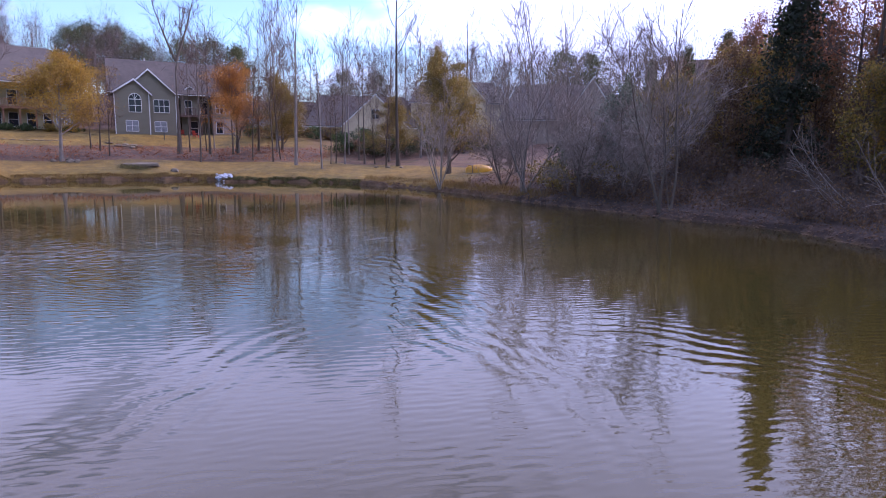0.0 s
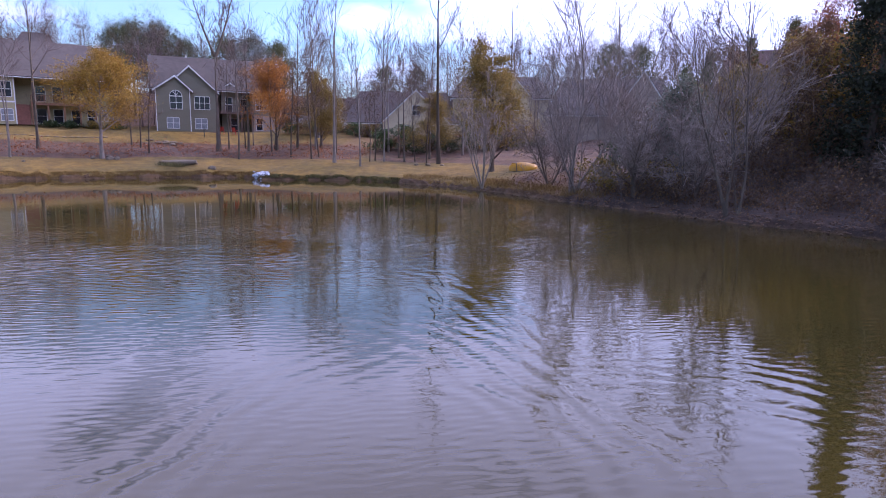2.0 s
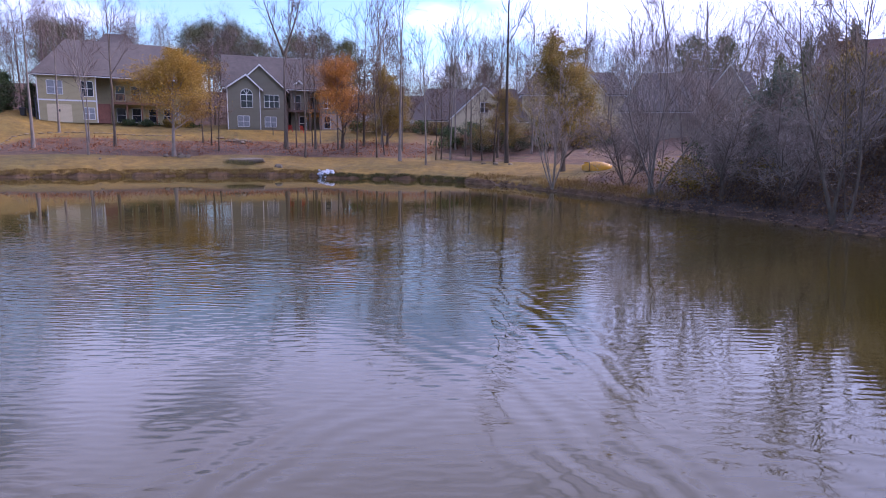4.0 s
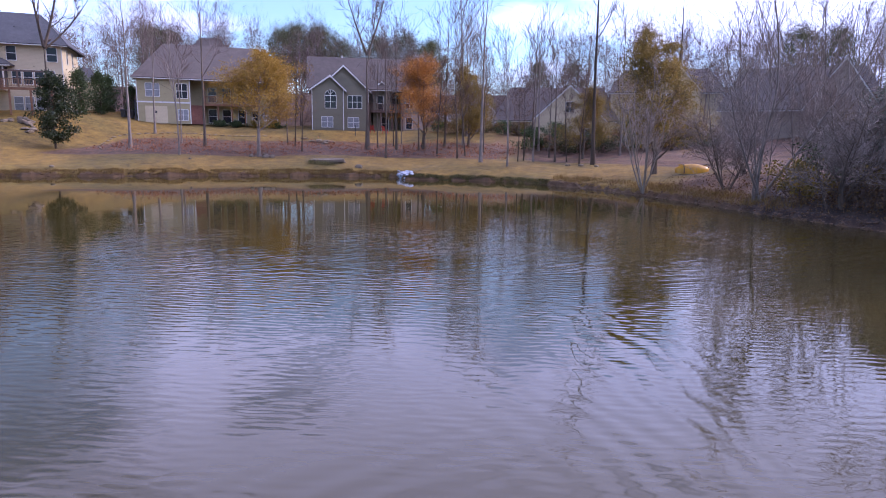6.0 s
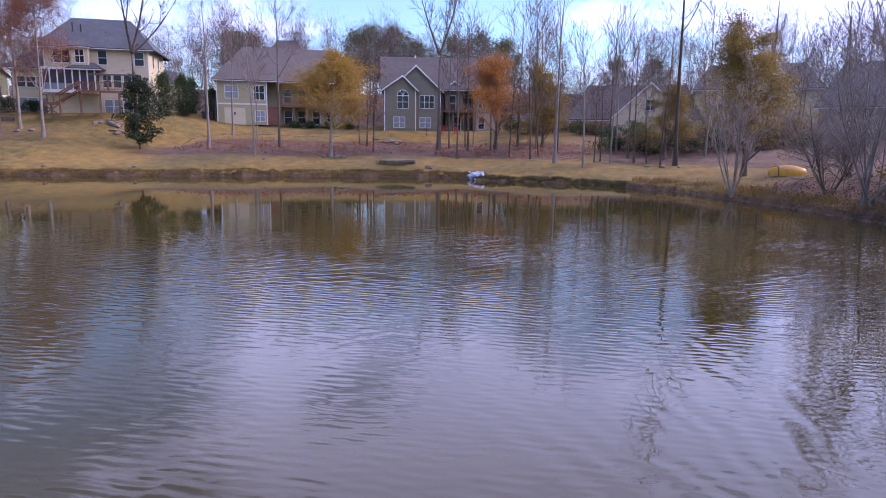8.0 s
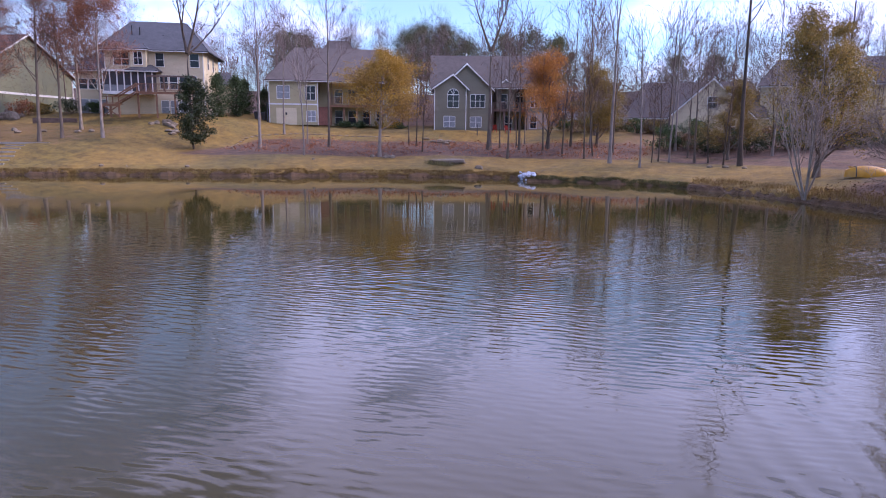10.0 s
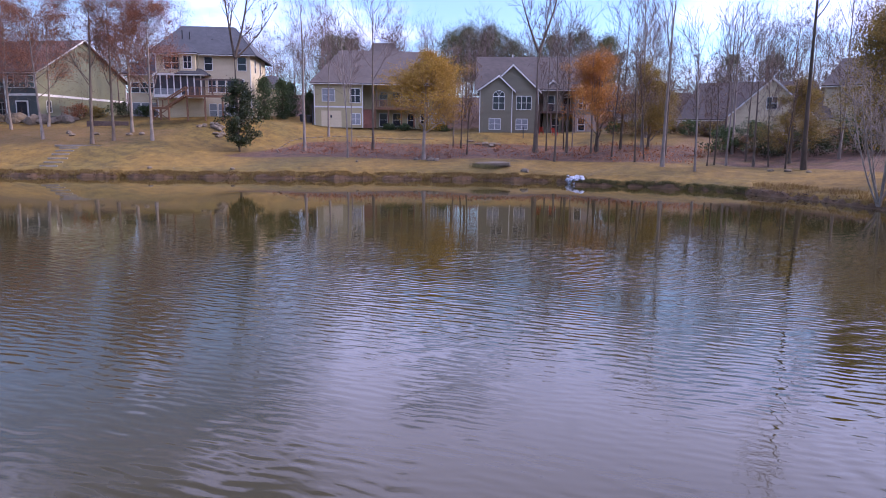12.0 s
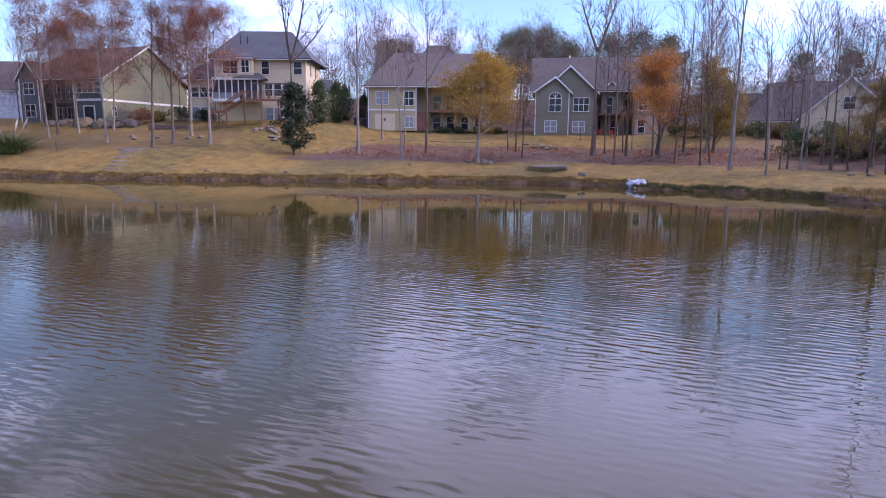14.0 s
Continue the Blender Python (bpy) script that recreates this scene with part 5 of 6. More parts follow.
wood = [tree_thing("oak_tree", 111 + k, one(h, r), "bark_dark", leaf, n, 0.13, 0.35, label=lb, spray=900, first=fi, limbs=18, reach=0.3, angle=1.0, lift=0.06, subs=6, twigs=5, thin=0.012)
        for k, (h, r, leaf, n, fi, lb) in enumerate(((13, 0.17, "leaf_brown", 6000, 0.08, "tree in dull brown leaf on the wooded bank"), (18, 0.22, "leaf_rust", 3000, 0.3, "tall tree with thin russet leaves on the wooded bank"), (9, 0.1, "leaf_olive", 4500, 0.05, "low tree in olive leaf on the wooded bank")))]
stand(wood[0], 20.5, 47.5, 0, 0.68)
stand(wood[1], 27.0, 41.0, 0)
stand(wood[2], 22.0, 52.0, 0)
for x, y, k, t, s in ((24.0, 54.0, 0, 60, 0.72), (19.5, 57.0, 0, 200, 0.66), (26.5, 36.5, 0, 130, 0.6), (30.5, 44.0, 0, 90, 0.7), (33.0, 38.0, 1, 30, 1.0), (29.5, 33.0, 1, 150, 0.95), (36.0, 45.0, 1, 240, 1.05), (38, 36, 0, 20, 0.7), (27.5, 29.5, 2, 90, 0.9),
                      (24.5, 38.0, 2, 30, 0.75), (18.5, 50.5, 2, 170, 0.8), (31.0, 57.0, 0, 300, 0.8), (35, 52, 0, 10, 0.75), (40, 58, 1, 70, 1.0), (14.0, 58.0, 2, 240, 0.45), (17.5, 61.5, 2, 20, 0.7), (43, 44, 0, 180, 0.8), (41, 31, 1, 320, 1.0), (33, 27, 0, 60, 0.6)):
    again(wood[k], x, y, t, s, group="trees of the east wood")


for x, y, k, tn, sc in ((26.5, 46.5, 0, 15, 0.75), (28.0, 38.5, 2, 250, 1.0), (31.5, 34.5, 0, 190, 0.7), (25.0, 49.5, 2, 80, 1.0), (33.5, 41.5, 2, 40, 1.15), (36.5, 33.0, 2, 140, 1.2), (29.0, 46.0, 1, 310, 0.85), (34.5, 36.0, 1, 60, 0.9), (31.0, 30.0, 0, 280, 0.65), (38.5, 41.0, 1, 10, 1.0), (22.5, 57.5, 2, 330, 0.8), (27.0, 55.0, 2, 110, 1.0)):
    again(wood[k], x, y, tn, sc, group="trees of the east wood")
r6 = np.random.default_rng(61)
for k in range(26):
    x, y = r6.uniform(25, 46), r6.uniform(26, 66)
    again(wood[k % 3], x, y, r6.uniform(0, 360), r6.uniform(0.5, 0.75), group="trees of the east wood")
# trees deeper in the east wood
r8 = np.random.default_rng(39)
for k in range(22):
    again((tall + slim)[k % 7], r8.uniform(34, 78), r8.uniform(28, 92), r8.uniform(0, 360), r8.uniform(0.7, 1.0), group="bare trees of the east wood")
# branches that lean out over the water
lean = tree_thing("leaning_shrub", 131, [((0.2 * k, -0.3 * k, 0), (-1.0, 0.45 * k - 0.5, 0.2 + 0.22 * k), 5.0 + 0.5 * k, 0.04) for k in range(3)], "bark_mid", label="bare shrub leaning out over the shaded water", category="shrub",
                  fine_bark="twig", first=0.25, limbs=7, reach=0.34, angle=0.6, lift=0.01, subs=3, twigs=3, thin=0.010)
stand(lean, 21.6, 33.4, 0)
again(lean, 21.2, 28.8, 20, 0.9)
again(lean, 23.5, 37.2, 330, 0.8)


def far_woods():
    """The grey winter wood behind the houses: bare trees and brush in one mesh."""
    r = np.random.default_rng(7)
    stock = [grow(200 + k, one(h, 0.16), first=0.3, limbs=9, reach=0.3, angle=0.8, lift=0.1, subs=4, twigs=3, thin=0.016) for k, h in enumerate((15, 17, 14, 18))]
    raw = []
    for z, a, b, spots in stock:
        v, f = tubes(z + a + b, lambda q: 3)
        c = spots[r.integers(0, len(spots), 420)] + r.normal(0, 0.9, (420, 3))
        d = r.normal(0, 0.7, (420, 3)) + np.array([0, 0, 1.0])
        d /= np.linalg.norm(d, axis=1)[:, None]
        e = np.cross(d, r.normal(0, 1, (420, 3)))
        e /= np.linalg.norm(e, axis=1)[:, None]
        tri = np.stack([c - e * 0.018, c + e * 0.018, c + d * 1.7], 1).reshape(-1, 3)
        f = np.concatenate([np.array([t for g in f for t in ((g[0], g[1], g[2]), (g[0], g[2], g[-1]))[:len(g) - 2]]), len(v) + np.arange(1260).reshape(-1, 3)])
        raw.append((np.concatenate([np.array(v), tri]), f))
    verts, faces, n = [], [], 0
    for k in range(330):
        az, d = radians(r.uniform(-50, 78)), 114 + 70 * r.random() ** 1.5
        x, y = -math.sin(az) * d, math.cos(az) * d
        v, f = raw[k % 4]
        t, s = r.uniform(0, 6.28), r.uniform(0.68, 0.98)
        c, q = math.cos(t) * s, math.sin(t) * s
        verts.append(np.stack([v[:, 0] * c - v[:, 1] * q + x, v[:, 0] * q + v[:, 1] * c + y, v[:, 2] * s + ground_z(x, y) - 0.2], -1))
        faces.append(f + n)
        n += len(v)
    me = mesh_of("far_woods", np.concatenate(verts), np.concatenate(faces), M["twig_hazed"])
    tagged(new("far_woods", me), "hazy grey-brown leafless wood behind the houses", "woods", kind="stuff")
    # brush and half-bare understorey between the trunks
    spots = []
    for k in range(900):
        az, d = radians(r.uniform(-50, 78)), r.uniform(112, 175)
        x, y = -math.sin(az) * d, math.cos(az) * d
        if 330 < k < 420:
            x, y = r.uniform(34, 80), r.uniform(25, 95)
        elif 240 < k < 420:
            x, y = r.uniform(-36, 14), r.uniform(106, 118)
        z, h = ground_z(x, y), r.uniform(4.5, 9.0)
        spots += [(x + r.normal(0, 3.4), y + r.normal(0, 3.4), z + h * r.uniform(0, 1) ** 0.8) for _ in range(40)]
    me = sliver_cards(78, np.array(spots), 200000, 1.6, 0.016, 0.9, M["twig_hazed"], "brush_twigs")
    tagged(new("brush_twigs", me), "fine grey-purple twigs of the far undergrowth", "woods", kind="stuff")
    me = leaf_cards(77, np.array(spots), 60000, 0.11, 0.7, M["leaf_brown"], "brush")
    tagged(new("brush", me), "dull brown brush and saplings under the far wood", "woods", kind="stuff")


far_woods()


def thicket():
    """Vines, briars and saplings that fill the east bank."""
    r = np.random.default_rng(17)
    spots = []
    while len(spots) < 5200:
        x, y = r.uniform(6, 46), r.uniform(24, 84)
        s = float(shore_distance(np.array([x]), np.array([y]))[0])
        if s < 1.2 or (x < 16 and y > 49):
            continue
        z, h = ground_z(x, y), min(6.0, 0.35 + s * 0.36) * r.uniform(0.3, 1.0)
        spots += [(x + r.normal(0, .5), y + r.normal(0, .5), z + h * r.random()) for _ in range(8)]
    spots = np.array(spots)
    tagged(new("thicket_twigs", sliver_cards(18, spots, 90000, 1.1, 0.010, 0.4, M["twig"], "thicket_twigs")), "tangle of bare vines and twigs on the east bank", "thicket", kind="stuff")
    tagged(new("thicket_leaves", leaf_cards(19, spots, 80000, 0.10, 0.5, M["leaf_brown"], "thicket_leaves")), "withered brown leaves clinging in the east thicket", "thicket", kind="stuff")


thicket()


# ---- shore and garden details ----
def stone(seed, sx, sy, sz, rough=0.18):
    """A weathered boulder with flattened faces."""
    r = np.random.default_rng(seed)
    bm = bmesh.new()
    bmesh.ops.create_icosphere(bm, subdivisions=2, radius=1.0)
    planes = [(Vector(r.normal(0, 1, 3)).normalized(), r.uniform(0.6, 0.9)) for _ in range(7)]
    for v in bm.verts:
        for n, d in planes:
            k = v.co.dot(n)
            if k > d:
                v.co -= n * (k - d)
        v.co *= 1 + r.uniform(-rough, rough) * 0.35
        v.co = Vector((v.co.x * sx, v.co.y * sy, v.co.z * sz))
    return bm


def boulder(name, seed, x, y, sx, sy, sz, turn, mat="rock", label="weathered grey boulder on the lawn", group="", dz=0.25):
    me = bpy.data.meshes.new(name)
    bm = stone(seed, sx, sy, sz)
    bm.to_mesh(me)
    bm.free()
    me.materials.append(M[mat])
    ob = new(name, me)
    ob.matrix_basis = pose(x, y, ground_z(x, y) + sz * dz, 0, 0, turn)
    return tagged(ob, label, "rock", group)


def slab_rock():
    root = tagged(new("rock_slab"), "long flat grey rock slab lying above the bank", "rock")
    root.matrix_basis = pose(-34.7, 72.9, ground_z(-34.7, 72.9) + 0.05, 3, -2, 12)
    r = np.random.default_rng(301)
    for name, half, deep, z0, z1, dx in (("slab", 2.3, 1.25, 0.0, 0.34, 0.0), ("slab", 2.05, 1.1, -0.22, -0.004, 0.1), ("ledge", 1.5, 0.9, -0.75, -0.224, -0.2)):
        ring = [(dx + half * math.cos(g) * k, deep * math.sin(g) * k) for g, k in ((6.283 * j / 13, r.uniform(0.84, 1.1)) for j in range(13))]
        bm = solid(bmesh.new(), [(x, y, z0 + r.uniform(-.03, .0)) for x, y in ring], [(x * 0.97, y * 0.96, z1 + r.uniform(-.07, .0)) for x, y in ring])
        bmesh.ops.bevel(bm, geom=bm.edges[:], offset=0.04, segments=1, affect='EDGES')
        part(name, bm, M["slab"], root)


def spillway():
    r = np.random.default_rng(31)
    root = tagged(new("riprap"), "pale blue-white stones of a small spillway at the waterline", "rocks")
    x0, y0 = -24.3, 69.5
    shared = []
    for k in range(6):
        me = bpy.data.meshes.new("stone")
        bm = stone(320 + k, 1, 0.8, 0.6)
        bm.to_mesh(me)
        bm.free()
        me.materials.append(M["riprap"])
        shared.append(me)
    for k in range(120):
        a, b = r.normal(0, 0.55), r.uniform(-0.1, 0.8)
        x, y = x0 + 0.634 * a + 0.775 * b, y0 - 0.775 * a + 0.634 * b
        ob = put("stone", shared[k % 6], root)
        s = r.uniform(0.13, 0.3)
        ob.matrix_basis = pose(x, y, max(ground_z(x, y), -0.05) + s * 0.45, r.uniform(-20, 20), r.uniform(-20, 20), r.uniform(0, 360)) @ Matrix.Diagonal((s, s, s, 1))


def blades(name, spots, count, height, width, scatter, mat, label, category="grass", seed=41):
    """Upright grass blades about the given places."""
    r = np.random.default_rng(seed)
    c = spots[r.integers(0, len(spots), count)] + np.concatenate([r.normal(0, scatter, (count, 2)), np.zeros((count, 1))], 1)
    tip = np.stack([r.normal(0, 0.35, count), r.normal(0, 0.35, count), np.ones(count)], -1) * (height * r.uniform(0.4, 1.25, count))[:, None]
    a = r.uniform(0, 6.28, count)
    b = np.stack([np.cos(a), np.sin(a), 0 * a], -1) * width
    v = np.stack([c - b, c + b, c + tip * 0.6 + b * 0.7, c + tip], 1).reshape(-1, 3)
    i = np.arange(count)[:, None] * 4
    f = np.concatenate([i + np.array([0, 1, 2]), i + np.array([0, 2, 3])], 1).reshape(-1, 3)
    return tagged(new(name, mesh_of(name, v.tolist(), f.tolist(), M[mat])), label, category, kind="stuff")


def along_shore(a, b, n, s0, s1, seed):
    """Places on land between two stretches of shore, s0 to s1 metres from the water."""
    r = np.random.default_rng(seed)
    pts = np.array(SHORE[a:b + 1], float)
    seg = r.integers(0, len(pts) - 1, n)
    k = r.random(n)[:, None]
    p = pts[seg] * (1 - k) + pts[seg + 1] * k
    d = pts[seg + 1] - pts[seg]
    nrm = np.stack([-d[:, 1], d[:, 0]], -1) / np.linalg.norm(d, axis=1)[:, None]
    p = p + nrm * r.uniform(s0, s1, n)[:, None]
    return np.concatenate([p, (terrain(p[:, 0], p[:, 1]) - 0.03)[:, None]], 1)


def shore_plants():
    blades("bank_grass", along_shore(0, 15, 1500, 0.15, 1.1, 42), 52000, 0.20, 0.018, 0.16, "grass_blade", "dry tan grass fringing the eroded bank", seed=43)
    blades("bank_moss", along_shore(15, 19, 520, 0.05, 0.6, 44), 16000, 0.22, 0.012, 0.12, "moss_blade", "dark green sedge along the low shore", seed=45)
    blades("bank_sedge", along_shore(19, 24, 300, 0.3, 2.2, 46), 6000, 0.4, 0.012, 0.3, "grass_blade", "dry weeds on the low bank", seed=47)
    tuft = np.array([(-35.5 + 0.6 * k, 71.4, ground_z(-35.5 + 0.6 * k, 71.4)) for k in range(4)])
    blades("rock_tuft", tuft, 900, 0.5, 0.014, 0.5, "moss_blade", "dark weeds growing under the rock slab", seed=48)
    spots = along_shore(21, 31, 1200, 0.5, 7.0, 49)
    tagged(new("leaf_litter", leaf_cards(50, spots, 14000, 0.07, 0.35, M["leaf_brown"], "leaf_litter")), "fallen red-brown leaves on the wooded bank", "leaves", kind="stuff").location.z = 0.05
    r = np.random.default_rng(51)
    p = np.stack([r.uniform(-62, -15, 2600), r.uniform(66, 100, 2600)], -1)
    s = shore_distance(p[:, 0], p[:, 1])
    p = p[(s > 8.5) & (s < 20)]
    spots = np.concatenate([p, terrain(p[:, 0], p[:, 1])[:, None] + 0.03], 1)
    tagged(new("slope_litter", leaf_cards(52, spots, 9000, 0.10, 0.25, M["leaf_rust"], "slope_litter")), "fallen red-brown leaves covering the slope bed", "leaves", kind="stuff")


def bank_clods():
    """Clods and roots of the eroded bank, broken off along the waterline."""
    r = np.random.default_rng(55)
    bm = bmesh.new()
    bmesh.ops.create_icosphere(bm, subdivisions=1, radius=1.0)
    base = np.array([v.co[:] for v in bm.verts])
    tri = np.array([[v.index for v in f.verts] for f in bm.faces])
    bm.free()
    for name, a, b, n, lb in (("bank_clods", 0, 15, 1500, "broken brown clods and roots of the eroded bank"), ("shore_clods", 19, 31, 1300, "dark clods and stones along the shaded shore")):
        p = along_shore(a, b, n, -0.15, 0.75, 56 + a)
        verts, faces = [], []
        p = p[np.hypot(p[:, 0] + 24.1, p[:, 1] - 69.2) > 2.6]
        for k, c in enumerate(p):
            s = r.uniform(0.03, 0.09) * np.array([r.uniform(0.8, 1.7), r.uniform(0.8, 1.7), r.uniform(0.5, 1.0)])
            verts.append(base * s * r.uniform(0.75, 1.25, base.shape) + c + np.array([0, 0, 0.03]))
            faces.append(tri + k * len(base))
        me = mesh_of(name, np.concatenate(verts).tolist(), np.concatenate(faces).tolist(), M["soil"])
        tagged(new(name, me), lb, "bank", kind="stuff")


def pampas():
    x, y = -90.3, 43.3
    root = tagged(new("pampas_grass"), "green pampas clump with cream plumes above the bank", "grass")
    root.matrix_basis = pose(x, y, ground_z(x, y) - 0.05) @ Matrix.Diagonal((2.1, 2.1, 1.15, 1))
    r = np.random.default_rng(61)
    stalks = [limb(r, (r.normal(0, .25), r.normal(0, .25), 0), (r.normal(0, .35), r.normal(0, .35), 1), r.uniform(1.4, 2.6), 0.02, 0.006, 5, 0.05, -0.14) for _ in range(420)]
    v, f = tubes(stalks, lambda q: 3)
    tagged(put("blade", mesh_of("blade", v, f, M["reed"]), root), kind="stuff")
    for k in range(6):
        a = r.uniform(0, 6.28)
        lean = Vector((math.cos(a) * 0.3, math.sin(a) * 0.3, 1))
        pts = [lean * (q * 3.6) for q in (0, 0.3, 0.65, 0.72, 0.82, 0.92, 1.0)]
        v, f = tubes([(np.array(pts), np.array([.012, .010, .010, .05, .065, .05, .010]))], lambda q: 6)
        put("plume", mesh_of("plume", v, f, M["plume"]), root, "cream feathery plume")


def stone_steps():
    root = tagged(new("garden_steps"), "weathered timber steps climbing the lawn from the pond", "steps")
    a, b = Vector((-72.1, 46.1)), Vector((-75.9, 50.2))
    turn = math.degrees(math.atan2(b.y - a.y, b.x - a.x))
    for k in range(6):
        p = a + (b - a) * (k / 5)
        ob = part("step", box(bmesh.new(), -0.16, 0.16, -0.9 - 0.1 * (k % 3), 0.8, -0.1, 0.07), M["timber"], root)
        ob.matrix_basis = pose(p.x, p.y, ground_z(p.x, p.y) + 0.02, 0, 0, turn + (k % 4) * 2 - 3)
    ob = part("landing", box(bmesh.new(), -0.5, 0.6, -3.2, 1.6, -0.12, 0.08), M["timber"], root)
    ob.matrix_basis = pose(-76.7, 51.1, ground_z(-76.7, 51.1), 0, 0, turn)


def retaining_wall(x0, y0, x1, y1, courses):
    """Stacked timbers holding back the lawn above the pond."""
    root = tagged(new("retaining_wall"), "low brown timber retaining wall across the upper lawn", "wall")
    n = math.hypot(x1 - x0, y1 - y0)
    z = (ground_z(x0, y0) + ground_z(x1, y1)) / 2
    root.matrix_basis = pose(x0, y0, z - 0.15, 0, 0, math.degrees(math.atan2(y1 - y0, x1 - x0)))
    for k in range(courses):
        cut = n * (0.42 if k % 2 else 0.58)
        for a, b in ((0, cut - 0.01), (cut + 0.01, n)):
            bm = box(bmesh.new(), a, b, -0.09 + 0.02 * k, 0.09 + 0.02 * k, 0.19 * k, 0.19 * k + 0.184)
            bmesh.ops.bevel(bm, geom=bm.edges[:], offset=0.015, segments=1, affect='EDGES')
            part("timber", bm, M["wood_dark"], root)


def upturned_boat():
    root = tagged(new("upturned_boat"), "yellow boat lying keel up on the sandy bank", "boat")
    root.matrix_basis = pose(3.6, 66.6, ground_z(3.6, 66.6) - 0.02, 0, 0, 8)
    bm = bmesh.new()
    rings = []
    for k in range(13):
        u = -1 + 2 * k / 12
        w = 0.55 * (1 - abs(u) ** 2.6) ** 0.6 + 0.03
        h = 0.82 * (1 - 0.45 * abs(u) ** 2.2)
        rings.append([bm.verts.new((1.4 * u, w * math.cos(g), max(0.0, h * math.sin(g)) ** 0.9 if g not in (0, math.pi) else 0.0)) for g in [math.pi * j / 10 for j in range(11)]])
    for p, q in zip(rings, rings[1:]):
        for j in range(10):
            bm.faces.new((p[j], p[j + 1], q[j + 1], q[j]))
    for p in (rings[0], rings[-1]):
        bm.faces.new(p)
    hull = part("hull", bm, M["kayak"], root)
    hull.data.polygons.foreach_set("use_smooth", np.ones(len(hull.data.polygons), bool))
    bm = bmesh.new()
    for j in range(10):
        g0, g1 = math.pi * j / 10, math.pi * (j + 1) / 10
        beam(bm, (-0.75, 0.54 * math.cos(g0), 0.8 * math.sin(g0)), (-0.75, 0.54 * math.cos(g1), 0.8 * math.sin(g1)), 0.03)
    part("strap", bm, M["dark_metal"], root, "dark tie-down strap")
    bm = bmesh.new()
    beam(bm, (-1.2, 0, 0.72), (1.2, 0, 0.72), 0.035)
    part("keel", bm, M["kayak"], root)


def post(x, y, h, label, name="post", mat="wood_dark", r=0.06):
    bm = bmesh.new()
    solid(bm, [(r * a, r * b, -0.2) for a, b in ((-1, -1), (1, -1), (1, 1), (-1, 1))], [(r * .8 * a, r * .8 * b, h) for a, b in ((-1, -1), (1, -1), (1, 1), (-1, 1))])
    bmesh.ops.bevel(bm, geom=bm.edges[:], offset=0.012, segments=1, affect='EDGES')
    me = bpy.data.meshes.new(name)
    bm.to_mesh(me)
    bm.free()
    me.materials.append(M[mat])
    ob = new(name, me)
    ob.matrix_basis = pose(x, y, ground_z(x, y))
    return tagged(ob, label, "post")


def round_shrub(x, y, w, h, mat, label, seed, count=1500):
    """A leafy garden shrub: short stems under a dense uneven crown."""
    r = np.random.default_rng(seed)
    root = tagged(new("garden_shrub"), label, "shrub")
    root.matrix_basis = pose(x, y, ground_z(x, y))
    st = [limb(r, (r.normal(0, w * .1), r.normal(0, w * .1), -0.1), (r.normal(0, .5), r.normal(0, .5), 1), h * r.uniform(.6, 1), 0.03, 0.008, 4, 0.12, 0.02) for _ in range(10)]
    v, f = tubes(st, lambda q: 3)
    tagged(put("stem", mesh_of("stem", v, f, M["twig"]), root), kind="stuff")
    spots = np.array([(r.normal(0, w * .33), r.normal(0, w * .33), h * r.uniform(0.12, 1) ** 0.8) for _ in range(60)])
    spots[:, :2] *= (1.15 - 0.5 * (spots[:, 2:] / h) ** 2)
    put("foliage", leaf_cards(seed, spots, count, 0.10, w * 0.07, M[mat], "foliage"), root)
    return root


def edging():
    """Flat stones round the leaf bed."""
    root = tagged(new("bed_edging"), "curved row of weathered flat stones edging the leaf bed", "edging")
    path = [(-60.2, 66.6), (-62.1, 68.2), (-63.2, 70.2), (-64.0, 72.6), (-63.6, 75.0), (-61.0, 77.6), (-57.0, 80.4), (-53.3, 82.7), (-49.5, 85.2)]
    r = np.random.default_rng(71)
    me = bpy.data.meshes.new("edging_stone")
    bm = stone(71, 0.40, 0.14, 0.08)
    bm.to_mesh(me)
    bm.free()
    me.materials.append(M["rock"])
    for (ax, ay), (bx, by) in zip(path, path[1:]):
        n = int(math.hypot(bx - ax, by - ay) / 0.75)
        for k in range(n):
            x, y = ax + (bx - ax) * k / n, ay + (by - ay) * k / n
            put("edging_stone", me, root).matrix_basis = pose(x, y, ground_z(x, y) + 0.05, 0, 0, math.degrees(math.atan2(by - ay, bx - ax)) + r.uniform(-12, 12))


slab_rock()
spillway()
shore_plants()
bank_clods()
pampas()
stone_steps()
retaining_wall(-85.9, 58.1, -81.7, 61.2, 4)
upturned_boat()
edging()
post(-85.1, 46.2, 1.1, "short dark wooden post on the lawn")
post(-39.5, 91.0, 1.5, "slim dark feeder post on the upper lawn", "feeder_post", "dark_metal", 0.05)
BED = "weathered boulder in a rock bed below the green house"
r0 = np.random.default_rng(83)
for k in range(26):
    f = k / 25
    boulder("boulder", 400 + k, -102.5 + 11 * f + r0.uniform(-.5, .5), 54.2 + 5.0 * f + r0.uniform(-.8, .8), r0.uniform(.6, 1.6), r0.uniform(.5, 1.1), r0.uniform(.4, 1.1), r0.uniform(0, 360), "rock", BED, "boulders below the green house")
for k in range(12):
    boulder("boulder", 430 + k, -71.6 + r0.uniform(-2.4, 2.4), 66.4 + r0.uniform(-1.2, 1.2), r0.uniform(.35, .8), r0.uniform(.3, .6), r0.uniform(.2, .4), r0.uniform(0, 360), "rock", "flat grey rock in a pile on the lawn", "rock pile on the lawn")
